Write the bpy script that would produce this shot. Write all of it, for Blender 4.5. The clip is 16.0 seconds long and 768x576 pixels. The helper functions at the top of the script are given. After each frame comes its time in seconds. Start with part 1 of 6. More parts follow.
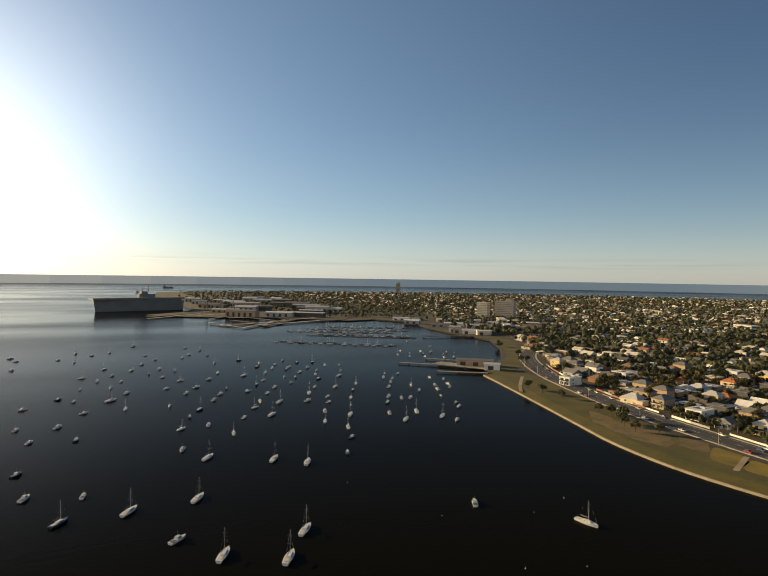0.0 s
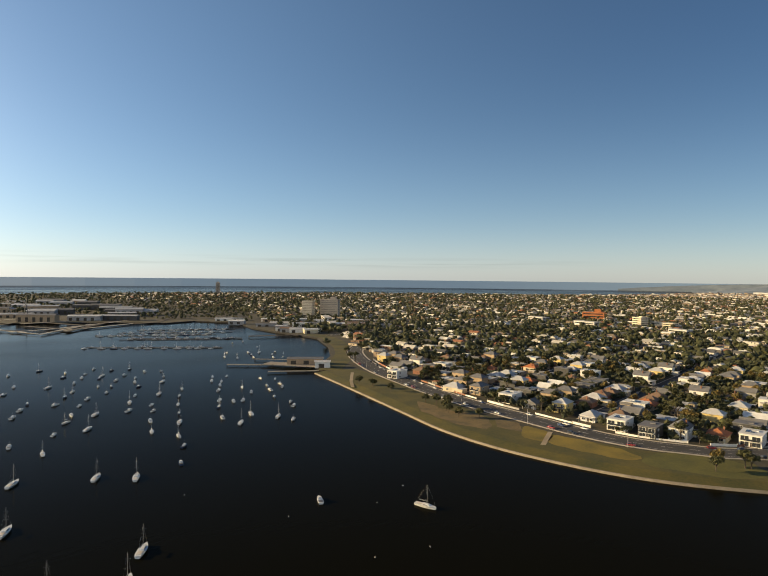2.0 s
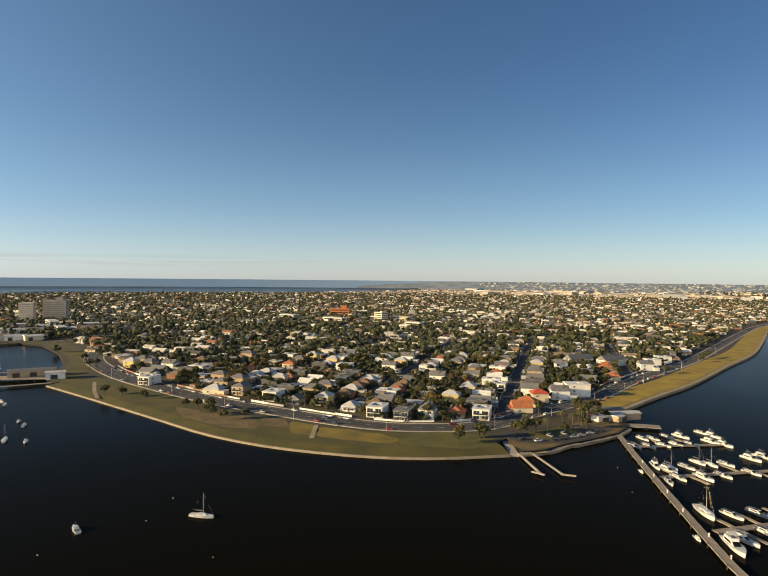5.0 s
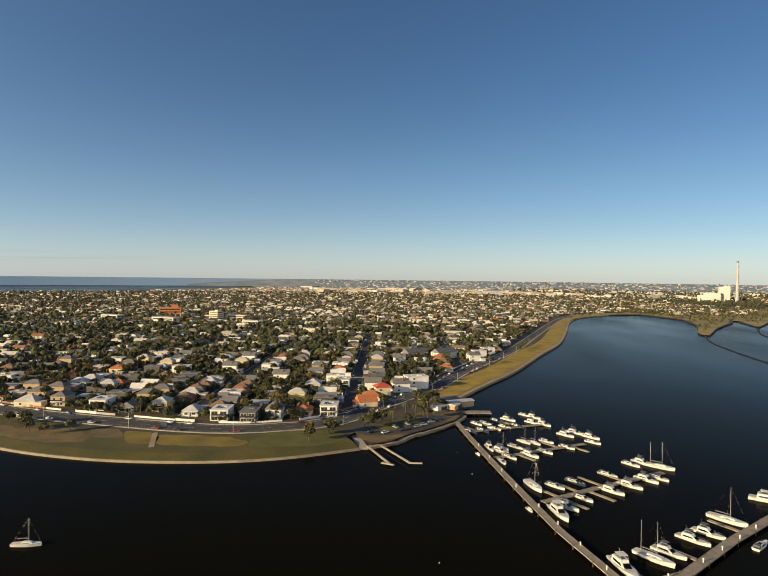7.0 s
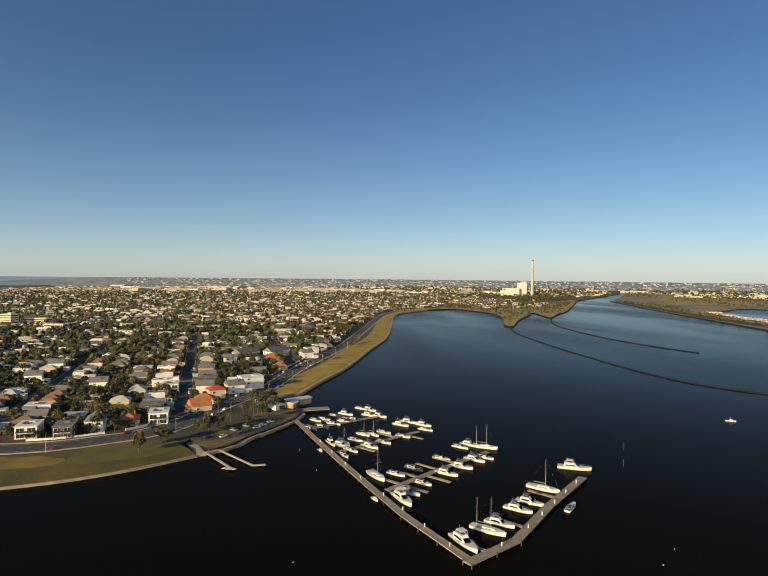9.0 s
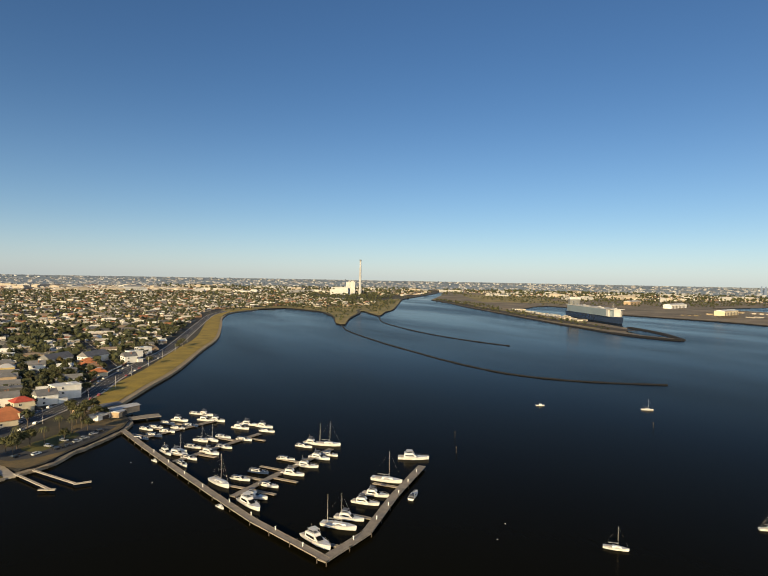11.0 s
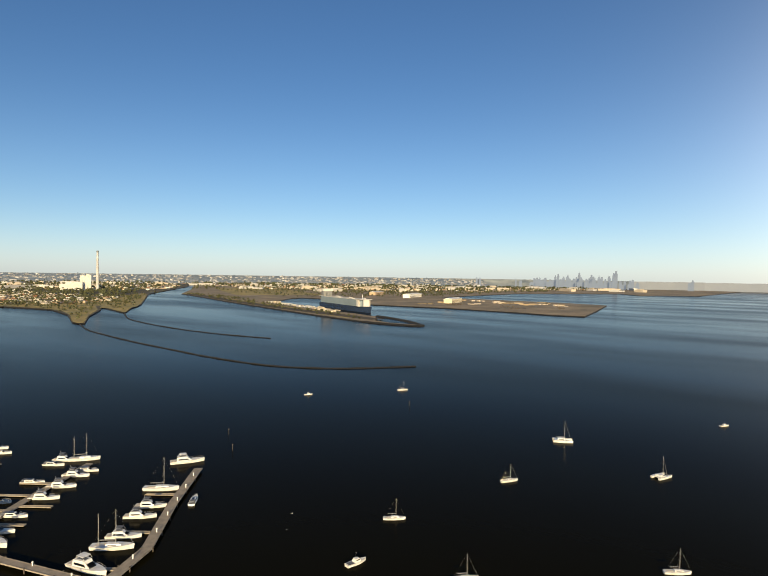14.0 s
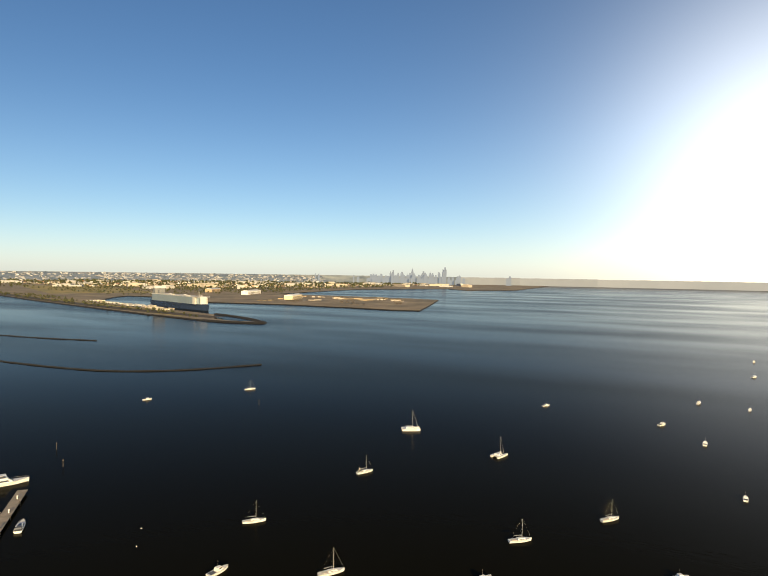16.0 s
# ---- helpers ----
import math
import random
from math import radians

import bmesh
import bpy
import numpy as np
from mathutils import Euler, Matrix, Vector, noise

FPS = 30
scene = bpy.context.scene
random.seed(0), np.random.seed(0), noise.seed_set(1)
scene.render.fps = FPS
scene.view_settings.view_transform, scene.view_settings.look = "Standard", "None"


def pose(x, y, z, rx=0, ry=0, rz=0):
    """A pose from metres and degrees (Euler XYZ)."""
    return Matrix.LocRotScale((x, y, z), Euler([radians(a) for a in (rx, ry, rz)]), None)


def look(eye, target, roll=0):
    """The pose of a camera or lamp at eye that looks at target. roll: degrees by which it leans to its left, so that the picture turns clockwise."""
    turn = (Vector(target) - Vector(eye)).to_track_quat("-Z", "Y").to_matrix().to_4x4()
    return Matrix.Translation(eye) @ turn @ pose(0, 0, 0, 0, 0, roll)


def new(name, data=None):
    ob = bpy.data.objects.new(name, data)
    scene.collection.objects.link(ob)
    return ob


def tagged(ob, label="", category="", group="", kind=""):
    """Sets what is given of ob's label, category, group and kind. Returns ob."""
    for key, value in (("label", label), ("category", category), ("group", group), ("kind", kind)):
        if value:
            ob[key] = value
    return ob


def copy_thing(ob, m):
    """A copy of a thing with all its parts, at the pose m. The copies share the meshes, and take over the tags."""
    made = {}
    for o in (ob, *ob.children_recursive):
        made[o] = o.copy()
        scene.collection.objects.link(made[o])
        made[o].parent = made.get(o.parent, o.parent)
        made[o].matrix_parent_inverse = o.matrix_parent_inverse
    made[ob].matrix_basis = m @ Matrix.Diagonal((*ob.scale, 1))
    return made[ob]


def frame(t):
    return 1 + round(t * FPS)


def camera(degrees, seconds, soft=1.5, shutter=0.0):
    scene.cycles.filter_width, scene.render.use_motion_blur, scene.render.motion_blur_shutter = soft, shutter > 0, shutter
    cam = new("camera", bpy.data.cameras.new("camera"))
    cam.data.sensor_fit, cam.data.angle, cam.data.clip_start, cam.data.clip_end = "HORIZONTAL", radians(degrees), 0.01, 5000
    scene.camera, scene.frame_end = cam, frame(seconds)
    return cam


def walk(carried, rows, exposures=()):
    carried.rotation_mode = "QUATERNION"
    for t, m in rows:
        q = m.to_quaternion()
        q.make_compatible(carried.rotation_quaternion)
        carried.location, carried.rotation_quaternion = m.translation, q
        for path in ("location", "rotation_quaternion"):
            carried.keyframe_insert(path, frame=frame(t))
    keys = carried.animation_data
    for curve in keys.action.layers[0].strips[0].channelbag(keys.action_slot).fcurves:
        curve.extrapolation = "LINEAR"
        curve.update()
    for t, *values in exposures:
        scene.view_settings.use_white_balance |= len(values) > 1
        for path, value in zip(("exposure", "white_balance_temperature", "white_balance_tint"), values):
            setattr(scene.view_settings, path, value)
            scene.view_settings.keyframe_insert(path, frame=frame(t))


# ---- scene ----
LENS = 66.3
EYE_Z, ORBIT = 86.0, 27.6


def aim(yaw, pitch, roll):
    """The camera swings on a small arc while it turns; yaw is clockwise from +y."""
    y, p = radians(yaw), radians(pitch)
    eye = Vector((-ORBIT * math.sin(y), -ORBIT * math.cos(y), EYE_Z))
    return look(eye, eye + Vector((math.sin(y) * math.cos(p), math.cos(y) * math.cos(p), math.sin(p))) * 100, roll)


cam = camera(LENS, 16.0, 1.1)
ROWS = [(0, -66.16, -1.17, 0.86), (0.5, -61.73, -1.11, 0.91), (1, -57.29, -1.07, 0.84), (1.5, -53.26, -1.09, 0.67), (2, -48.83, -1.08, 0.57), (2.5, -44.57, -1.11, 0.63), (3, -40.10, -1.11, 0.68), (3.5, -34.97, -1.06, 0.60), (4, -31.15, -1.12, 0.49), (4.2, -30.25, -1.10, 0.52), (6.3, -13.54, -1.02, 0.70), (6.5, -12.51, -1.03, 0.76), (7, -8.35, -1.08, 0.70), (7.5, -3.99, -1.05, 0.75), (8, 0.00, -1.07, 0.73), (8.5, 4.09, -1.11, 0.63), (9, 8.66, -1.14, 0.56), (9.2, 10.41, -1.08, 0.75), (11.5, 29.35, -1.04, 0.96), (12, 33.44, -1.06, 0.87), (12.5, 37.54, -1.27, 0.59), (13, 41.46, -1.17, 0.68), (13.5, 45.69, -1.23, 0.80), (14, 49.19, -1.34, 0.85), (14.5, 51.79, -1.38, 0.81), (15, 56.08, -1.53, 0.72), (15.5, 60.94, -1.57, 0.76), (16, 64.89, -1.48, 0.86)]
walk(cam, [(t, aim(y, p, r)) for t, y, p, r in ROWS],
     [(0, -0.5, 6900, 10), (1.5, -0.36, 6500, 10), (3.5, -0.2, 6250, 10), (6.8, -0.32, 6200, 10), (9, -0.42, 6100, 10), (12, -0.34, 5850, 10), (14.5, -0.2, 6000, 10), (16, -0.12, 6350, 10)])

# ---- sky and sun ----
# the last angle centres the added sky glow, away from the sun lamp
SUN_AZ, SUN_EL, GLOW_AZ = 229, 14.5, 178.0
world = bpy.data.worlds.new("sky")
scene.world = world
world.use_nodes = True


def build_sky(tree):
    n, l = tree.nodes, tree.links
    back = n["Background"]
    sky = n.new("ShaderNodeTexSky")
    sky.sky_type, sky.sun_disc, sky.sun_elevation, sky.sun_rotation = "NISHITA", False, radians(SUN_EL), radians(SUN_AZ)
    sky.air_density, sky.dust_density, sky.ozone_density = 1.0, 0.25, 4.4
    coord = n.new("ShaderNodeTexCoord")
    split = n.new("ShaderNodeSeparateXYZ")
    l.new(coord.outputs["Generated"], split.inputs[0])

    def m(op, a, b=None, c=None, clamp=False):
        q = n.new("ShaderNodeMath")
        q.operation, q.use_clamp = op, clamp
        for k, v in enumerate((a, b, c)):
            if v is None:
                continue
            if isinstance(v, (int, float)):
                q.inputs[k].default_value = v
            else:
                l.new(v, q.inputs[k])
        return q.outputs[0]

    s, c = math.sin(radians(GLOW_AZ)), math.cos(radians(GLOW_AZ))
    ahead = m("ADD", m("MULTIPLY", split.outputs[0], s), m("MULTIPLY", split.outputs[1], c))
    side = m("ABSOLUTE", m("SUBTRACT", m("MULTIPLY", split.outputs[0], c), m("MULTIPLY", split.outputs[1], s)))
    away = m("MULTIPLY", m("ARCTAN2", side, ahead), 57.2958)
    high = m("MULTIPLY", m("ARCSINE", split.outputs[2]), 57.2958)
    # sun's glow stretched sideways, centred apart from the sun lamp, brightest low down
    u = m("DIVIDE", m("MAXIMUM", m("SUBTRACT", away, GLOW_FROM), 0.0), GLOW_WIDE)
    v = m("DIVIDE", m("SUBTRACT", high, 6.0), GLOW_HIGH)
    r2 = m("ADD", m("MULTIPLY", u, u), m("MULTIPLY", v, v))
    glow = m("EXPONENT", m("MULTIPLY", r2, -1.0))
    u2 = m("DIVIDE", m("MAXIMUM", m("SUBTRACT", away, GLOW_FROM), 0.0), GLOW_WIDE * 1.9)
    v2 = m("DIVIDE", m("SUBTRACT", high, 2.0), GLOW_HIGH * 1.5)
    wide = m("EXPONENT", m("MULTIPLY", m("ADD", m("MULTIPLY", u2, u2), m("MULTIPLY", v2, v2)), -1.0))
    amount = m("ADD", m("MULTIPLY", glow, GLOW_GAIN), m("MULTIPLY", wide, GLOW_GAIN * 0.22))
    # pale lift added to the western sky over the sea, round the same centre
    u4 = m("DIVIDE", m("MAXIMUM", m("SUBTRACT", away, GLOW_FROM), 0.0), 72.0)
    v4 = m("DIVIDE", m("SUBTRACT", high, 14.0), 40.0)
    spread = m("EXPONENT", m("MULTIPLY", m("ADD", m("MULTIPLY", u4, u4), m("MULTIPLY", v4, v4)), -1.0))
    spread = m("MULTIPLY", spread, m("MULTIPLY", m("SUBTRACT", 0.1, split.outputs[0]), 1.6 * SPREAD_GAIN))
    spread = m("MAXIMUM", spread, 0.0)
    tint = n.new("ShaderNodeMix")
    tint.data_type = "RGBA"
    tint.inputs["A"].default_value = (1.0, 0.80, 0.50, 1)
    tint.inputs["B"].default_value = (1.0, 0.97, 0.90, 1)
    l.new(m("MULTIPLY", high, 0.08, clamp=True), tint.inputs["Factor"])
    scaled = n.new("ShaderNodeVectorMath")
    scaled.operation = "SCALE"
    l.new(tint.outputs["Result"], scaled.inputs[0])
    l.new(amount, scaled.inputs["Scale"])
    total = n.new("ShaderNodeVectorMath")
    total.operation = "ADD"
    l.new(sky.outputs[0], total.inputs[0])
    l.new(scaled.outputs[0], total.inputs[1])
    fair = n.new("ShaderNodeVectorMath")
    fair.operation = "MULTIPLY_ADD"
    fair.inputs[1].default_value = (0.62, 0.92, 1.22)
    l.new(spread, fair.inputs[0])
    l.new(total.outputs[0], fair.inputs[2])
    # pale air low over the whole horizon, warmer in its lowest layer
    both = fair
    for span, gain, colour in ((10.0, HORIZON_GAIN * 0.85, (0.80, 0.98, 1.10)), (3.8, HORIZON_GAIN * 0.62, (1.18, 0.93, 0.76))):
        w = m("DIVIDE", high, span)
        pale = m("MULTIPLY", m("EXPONENT", m("MULTIPLY", m("MULTIPLY", w, w), -1.0)), gain)
        air = n.new("ShaderNodeVectorMath")
        air.operation = "MULTIPLY_ADD"
        air.inputs[1].default_value = colour
        l.new(pale, air.inputs[0])
        l.new(both.outputs[0], air.inputs[2])
        both = air
    # thin streaks of cloud low over the sea
    lay = n.new("ShaderNodeMapping")
    lay.inputs["Scale"].default_value = (5.0, 5.0, 190.0)
    l.new(coord.outputs["Generated"], lay.inputs["Vector"])
    wisps = n.new("ShaderNodeTexNoise")
    wisps.inputs["Scale"].default_value, wisps.inputs["Detail"].default_value = 1.0, 3
    l.new(lay.outputs[0], wisps.inputs["Vector"])
    g = m("DIVIDE", m("SUBTRACT", high, 1.35), 0.42)
    low = m("MULTIPLY", m("EXPONENT", m("MULTIPLY", m("MULTIPLY", g, g), -1.0)), m("MULTIPLY", m("SUBTRACT", wisps.outputs["Fac"], 0.46), 5.0, clamp=True))
    west = m("MULTIPLY", m("SUBTRACT", -0.45, split.outputs[0]), 5.0, clamp=True)
    veil = n.new("ShaderNodeVectorMath")
    veil.operation = "SCALE"
    l.new(both.outputs[0], veil.inputs[0])
    l.new(m("SUBTRACT", 1.0, m("MULTIPLY", m("MULTIPLY", low, west), 0.13)), veil.inputs["Scale"])
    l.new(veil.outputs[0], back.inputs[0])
    back.inputs[1].default_value = SKY_STRENGTH


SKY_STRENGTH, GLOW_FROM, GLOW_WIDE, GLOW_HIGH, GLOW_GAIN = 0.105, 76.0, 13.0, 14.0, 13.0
HORIZON_GAIN = 2.2
SPREAD_GAIN = 1.25
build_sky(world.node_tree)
sun = new("sun", bpy.data.lights.new("sun", "SUN"))
sun.data.energy, sun.data.angle, sun.data.color = 10.6, radians(0.6), (1.0, 0.73, 0.36)
sun.matrix_world = look((300 * math.sin(radians(SUN_AZ)), 300 * math.cos(radians(SUN_AZ)), 300 * math.tan(radians(SUN_EL))), (0, 0, 0))

from mathutils.geometry import tessellate_polygon

# ---- materials ----


def mat(name, a, b=None, scale=1.0, rough=0.7, metal=0.0, bump=0.0, vary="", fine=None, coords="Object", flat=1.0):
    """A surface that drifts between two colours on two scales. vary: 'object' or 'island' shifts the value piece by piece."""
    mt = bpy.data.materials.new(name)
    mt.use_nodes = True
    n, l = mt.node_tree.nodes, mt.node_tree.links
    p = n["Principled BSDF"]
    b = b or tuple(c * 0.7 for c in a)
    tc = n.new("ShaderNodeTexCoord")
    big, small = n.new("ShaderNodeTexNoise"), n.new("ShaderNodeTexNoise")
    big.inputs["Scale"].default_value, big.inputs["Detail"].default_value = scale, 3
    small.inputs["Scale"].default_value, small.inputs["Detail"].default_value = fine or scale * 9, 3
    lay = n.new("ShaderNodeMapping")
    lay.inputs["Scale"].default_value = (1.0, 1.0, flat)
    l.new(tc.outputs[coords], lay.inputs["Vector"])
    for t in (big, small):
        l.new(lay.outputs[0], t.inputs["Vector"])
    add = n.new("ShaderNodeMath")
    add.operation = "MULTIPLY_ADD"
    l.new(small.outputs["Fac"], add.inputs[0])
    add.inputs[1].default_value = 0.5
    l.new(big.outputs["Fac"], add.inputs[2])
    ramp = n.new("ShaderNodeMapRange")
    ramp.inputs["From Min"].default_value, ramp.inputs["From Max"].default_value = 0.5, 1.0
    l.new(add.outputs[0], ramp.inputs["Value"])
    mix = n.new("ShaderNodeMix")
    mix.data_type = "RGBA"
    mix.inputs["A"].default_value, mix.inputs["B"].default_value = (*a, 1), (*b, 1)
    l.new(ramp.outputs[0], mix.inputs["Factor"])
    out = mix.outputs["Result"]
    if vary:
        src = n.new("ShaderNodeObjectInfo" if vary == "object" else "ShaderNodeNewGeometry")
        hsv = n.new("ShaderNodeHueSaturation")
        rng = n.new("ShaderNodeMapRange")
        rng.inputs["To Min"].default_value, rng.inputs["To Max"].default_value = 0.62, 1.3
        l.new(src.outputs["Random" if vary == "object" else "Random Per Island"], rng.inputs["Value"])
        l.new(rng.outputs[0], hsv.inputs["Value"])
        l.new(out, hsv.inputs["Color"])
        out = hsv.outputs[0]
    l.new(out, p.inputs["Base Color"])
    p.inputs["Roughness"].default_value, p.inputs["Metallic"].default_value = rough, metal
    if bump:
        bp = n.new("ShaderNodeBump")
        bp.inputs["Strength"].default_value = bump
        l.new(small.outputs["Fac"], bp.inputs["Height"])
        l.new(bp.outputs[0], p.inputs["Normal"])
    return mt


def palette_mat(name, colours, rough=0.75, grain=0.4):
    """One of several paints for every separate piece, with weathering."""
    mt = bpy.data.materials.new(name)
    mt.use_nodes = True
    n, l = mt.node_tree.nodes, mt.node_tree.links
    p = n["Principled BSDF"]
    g = n.new("ShaderNodeNewGeometry")
    ramp = n.new("ShaderNodeValToRGB")
    ramp.color_ramp.interpolation = "CONSTANT"
    el = ramp.color_ramp.elements
    while len(el) < len(colours):
        el.new(0.5)
    for k, c in enumerate(colours):
        el[k].position, el[k].color = k / len(colours), (*c, 1)
    l.new(g.outputs["Random Per Island"], ramp.inputs[0])
    noise_t = n.new("ShaderNodeTexNoise")
    noise_t.inputs["Scale"].default_value, noise_t.inputs["Detail"].default_value = grain, 4
    tc = n.new("ShaderNodeTexCoord")
    l.new(tc.outputs["Object"], noise_t.inputs["Vector"])
    rng = n.new("ShaderNodeMapRange")
    rng.inputs["To Min"].default_value, rng.inputs["To Max"].default_value = 0.7, 1.25
    l.new(noise_t.outputs["Fac"], rng.inputs["Value"])
    hsv = n.new("ShaderNodeHueSaturation")
    l.new(rng.outputs[0], hsv.inputs["Value"])
    l.new(ramp.outputs[0], hsv.inputs["Color"])
    l.new(hsv.outputs[0], p.inputs["Base Color"])
    p.inputs["Roughness"].default_value = rough
    return mt


def water_mat():
    mt = bpy.data.materials.new("bay_water")
    mt.use_nodes = True
    n, l = mt.node_tree.nodes, mt.node_tree.links
    p = n["Principled BSDF"]
    p.inputs["Base Color"].default_value = (0.0052, 0.0047, 0.0018, 1)
    p.inputs["Specular IOR Level"].default_value = 0.5
    p.inputs["IOR"].default_value = 1.046
    tc = n.new("ShaderNodeTexCoord")
    patch = n.new("ShaderNodeTexNoise")
    patch.inputs["Scale"].default_value, patch.inputs["Detail"].default_value = 0.006, 4
    stretch = n.new("ShaderNodeMapping")
    stretch.inputs["Rotation"].default_value = (0, 0, 0.5)
    stretch.inputs["Scale"].default_value = (1.0, 0.3, 1.0)
    l.new(tc.outputs["Object"], stretch.inputs[0])
    l.new(stretch.outputs[0], patch.inputs["Vector"])
    rng = n.new("ShaderNodeMapRange")
    rng.inputs["From Min"].default_value, rng.inputs["From Max"].default_value = 0.35, 0.68
    rng.inputs["To Min"].default_value, rng.inputs["To Max"].default_value = 0.12, 0.25
    l.new(patch.outputs["Fac"], rng.inputs["Value"])
    l.new(rng.outputs[0], p.inputs["Roughness"])
    waves = n.new("ShaderNodeTexNoise")
    waves.inputs["Scale"].default_value, waves.inputs["Detail"].default_value = 0.35, 3
    l.new(stretch.outputs[0], waves.inputs["Vector"])
    bp = n.new("ShaderNodeBump")
    bp.inputs["Strength"].default_value, bp.inputs["Distance"].default_value = 0.35, 0.12
    l.new(waves.outputs["Fac"], bp.inputs["Height"])
    l.new(bp.outputs[0], p.inputs["Normal"])
    return mt


WATER = water_mat()
SOIL = mat("town_soil", (0.065, 0.052, 0.026), (0.016, 0.017, 0.010), 0.045, 0.95, fine=0.3)
GRASS = mat("dry_grass", (0.098, 0.076, 0.008), (0.030, 0.035, 0.004), 0.045, 0.95, bump=0.3, fine=0.8)
SCRUB = mat("rough_grass", (0.34, 0.25, 0.075), (0.10, 0.10, 0.03), 0.018, 0.95, fine=0.16)
BARE = mat("bare_fill", (0.25, 0.19, 0.115), (0.075, 0.066, 0.045), 0.010, 0.95, fine=0.06)
SAND = mat("beach_sand", (0.34, 0.27, 0.17), (0.22, 0.17, 0.11), 0.08, 0.95, fine=1.2)
ASPHALT = mat("asphalt", (0.050, 0.048, 0.047), (0.032, 0.031, 0.031), 0.1, 0.9, fine=2.0)
CONCRETE = mat("pale_concrete", (0.42, 0.37, 0.30), (0.27, 0.24, 0.20), 0.3, 0.85, fine=3.0)
DECK = mat("grey_deck_planks", (0.30, 0.255, 0.20), (0.18, 0.155, 0.12), 0.5, 0.85, fine=4.0)
TIMBER = mat("dark_timber", (0.075, 0.06, 0.045), (0.04, 0.033, 0.026), 0.4, 0.9, fine=3.0)
ROCK = mat("dark_basalt", (0.0055, 0.0055, 0.006), (0.003, 0.003, 0.0035), 0.2, 0.95, bump=0.6, fine=1.5)
LINE = mat("road_paint", (0.62, 0.60, 0.55), (0.45, 0.43, 0.40), 1.0, 0.8)
HULL = mat("white_gelcoat", (0.70, 0.69, 0.66), (0.52, 0.51, 0.48), 0.5, 0.25)
DARK_HULL = mat("navy_gelcoat", (0.03, 0.05, 0.10), (0.02, 0.03, 0.06), 0.4, 0.25)
TEAK = mat("boat_deck", (0.55, 0.50, 0.42), (0.42, 0.37, 0.30), 0.6, 0.7)
CANVAS = mat("boat_canvas", (0.10, 0.11, 0.13), (0.05, 0.055, 0.07), 0.8, 0.85)
SPAR = mat("spar_alloy", (0.62, 0.60, 0.56), (0.50, 0.48, 0.45), 1.0, 0.35, 0.6)
TINTED = mat("tinted_glass", (0.015, 0.018, 0.022), (0.03, 0.035, 0.04), 0.6, 0.08)
LEAF = mat("gum_leaves", (0.082, 0.078, 0.020), (0.018, 0.024, 0.009), 0.25, 0.8, vary="island", fine=1.5)
LEAF_FAR = mat("tree_leaves", (0.070, 0.070, 0.020), (0.012, 0.018, 0.007), 0.12, 0.85, vary="island", fine=0.8)
LEAF_GOLD = mat("yellow_leaves", (0.16, 0.11, 0.02), (0.08, 0.06, 0.015), 0.3, 0.8, vary="island", fine=1.5)
BARK = mat("bark", (0.10, 0.075, 0.05), (0.05, 0.04, 0.03), 1.0, 0.95, fine=6)
FAR_WALLS = palette_mat("house_walls", [(0.56, 0.52, 0.44), (0.30, 0.25, 0.19), (0.66, 0.62, 0.55), (0.20, 0.12, 0.07), (0.40, 0.33, 0.23), (0.13, 0.115, 0.10), (0.24, 0.17, 0.11), (0.36, 0.29, 0.20)])
FAR_ROOFS = palette_mat("house_roofs", [(0.47, 0.44, 0.37), (0.13, 0.125, 0.115), (0.72, 0.68, 0.58), (0.30, 0.13, 0.06), (0.08, 0.078, 0.075), (0.52, 0.48, 0.41), (0.22, 0.17, 0.12), (0.80, 0.77, 0.68), (0.18, 0.17, 0.15), (0.74, 0.69, 0.57), (0.10, 0.10, 0.10)])
FAR_GLASS = mat("far_windows", (0.03, 0.035, 0.04), (0.06, 0.06, 0.06), 0.3, 0.25)


# ---- mesh helpers ----
def part(name, bm, material, parent=None, label=""):
    me = bpy.data.meshes.new(name)
    bm.to_mesh(me)
    bm.free()
    me.materials.append(material)
    ob = new(name, me)
    ob.parent = parent
    if label:
        tagged(ob, label)
    return ob


def soup(name, verts, faces, materials, index=None, smooth=False):
    """One mesh from arrays: verts (n, 3), faces (m, k), a material slot for each face."""
    me = bpy.data.meshes.new(name)
    verts, faces = np.asarray(verts, np.float32), np.asarray(faces, np.int32)
    me.vertices.add(len(verts))
    me.vertices.foreach_set("co", verts.ravel())
    me.loops.add(faces.size)
    me.loops.foreach_set("vertex_index", faces.ravel())
    me.polygons.add(len(faces))
    me.polygons.foreach_set("loop_start", np.arange(0, faces.size, faces.shape[1], dtype=np.int32))
    for m in materials:
        me.materials.append(m)
    if index is not None:
        me.polygons.foreach_set("material_index", np.asarray(index, np.int32))
    me.polygons.foreach_set("use_smooth", np.full(len(faces), smooth, bool))
    me.update(calc_edges=True)
    return new(name, me)


def box(bm, x, y, z, sx, sy, sz, turn=0.0):
    """A box on its base centre (x, y, z)."""
    m = Matrix.Translation((x, y, z + sz / 2)) @ Matrix.Rotation(turn, 4, "Z") @ Matrix.Diagonal((sx, sy, sz, 1))
    return bmesh.ops.create_cube(bm, size=1, matrix=m)["verts"]


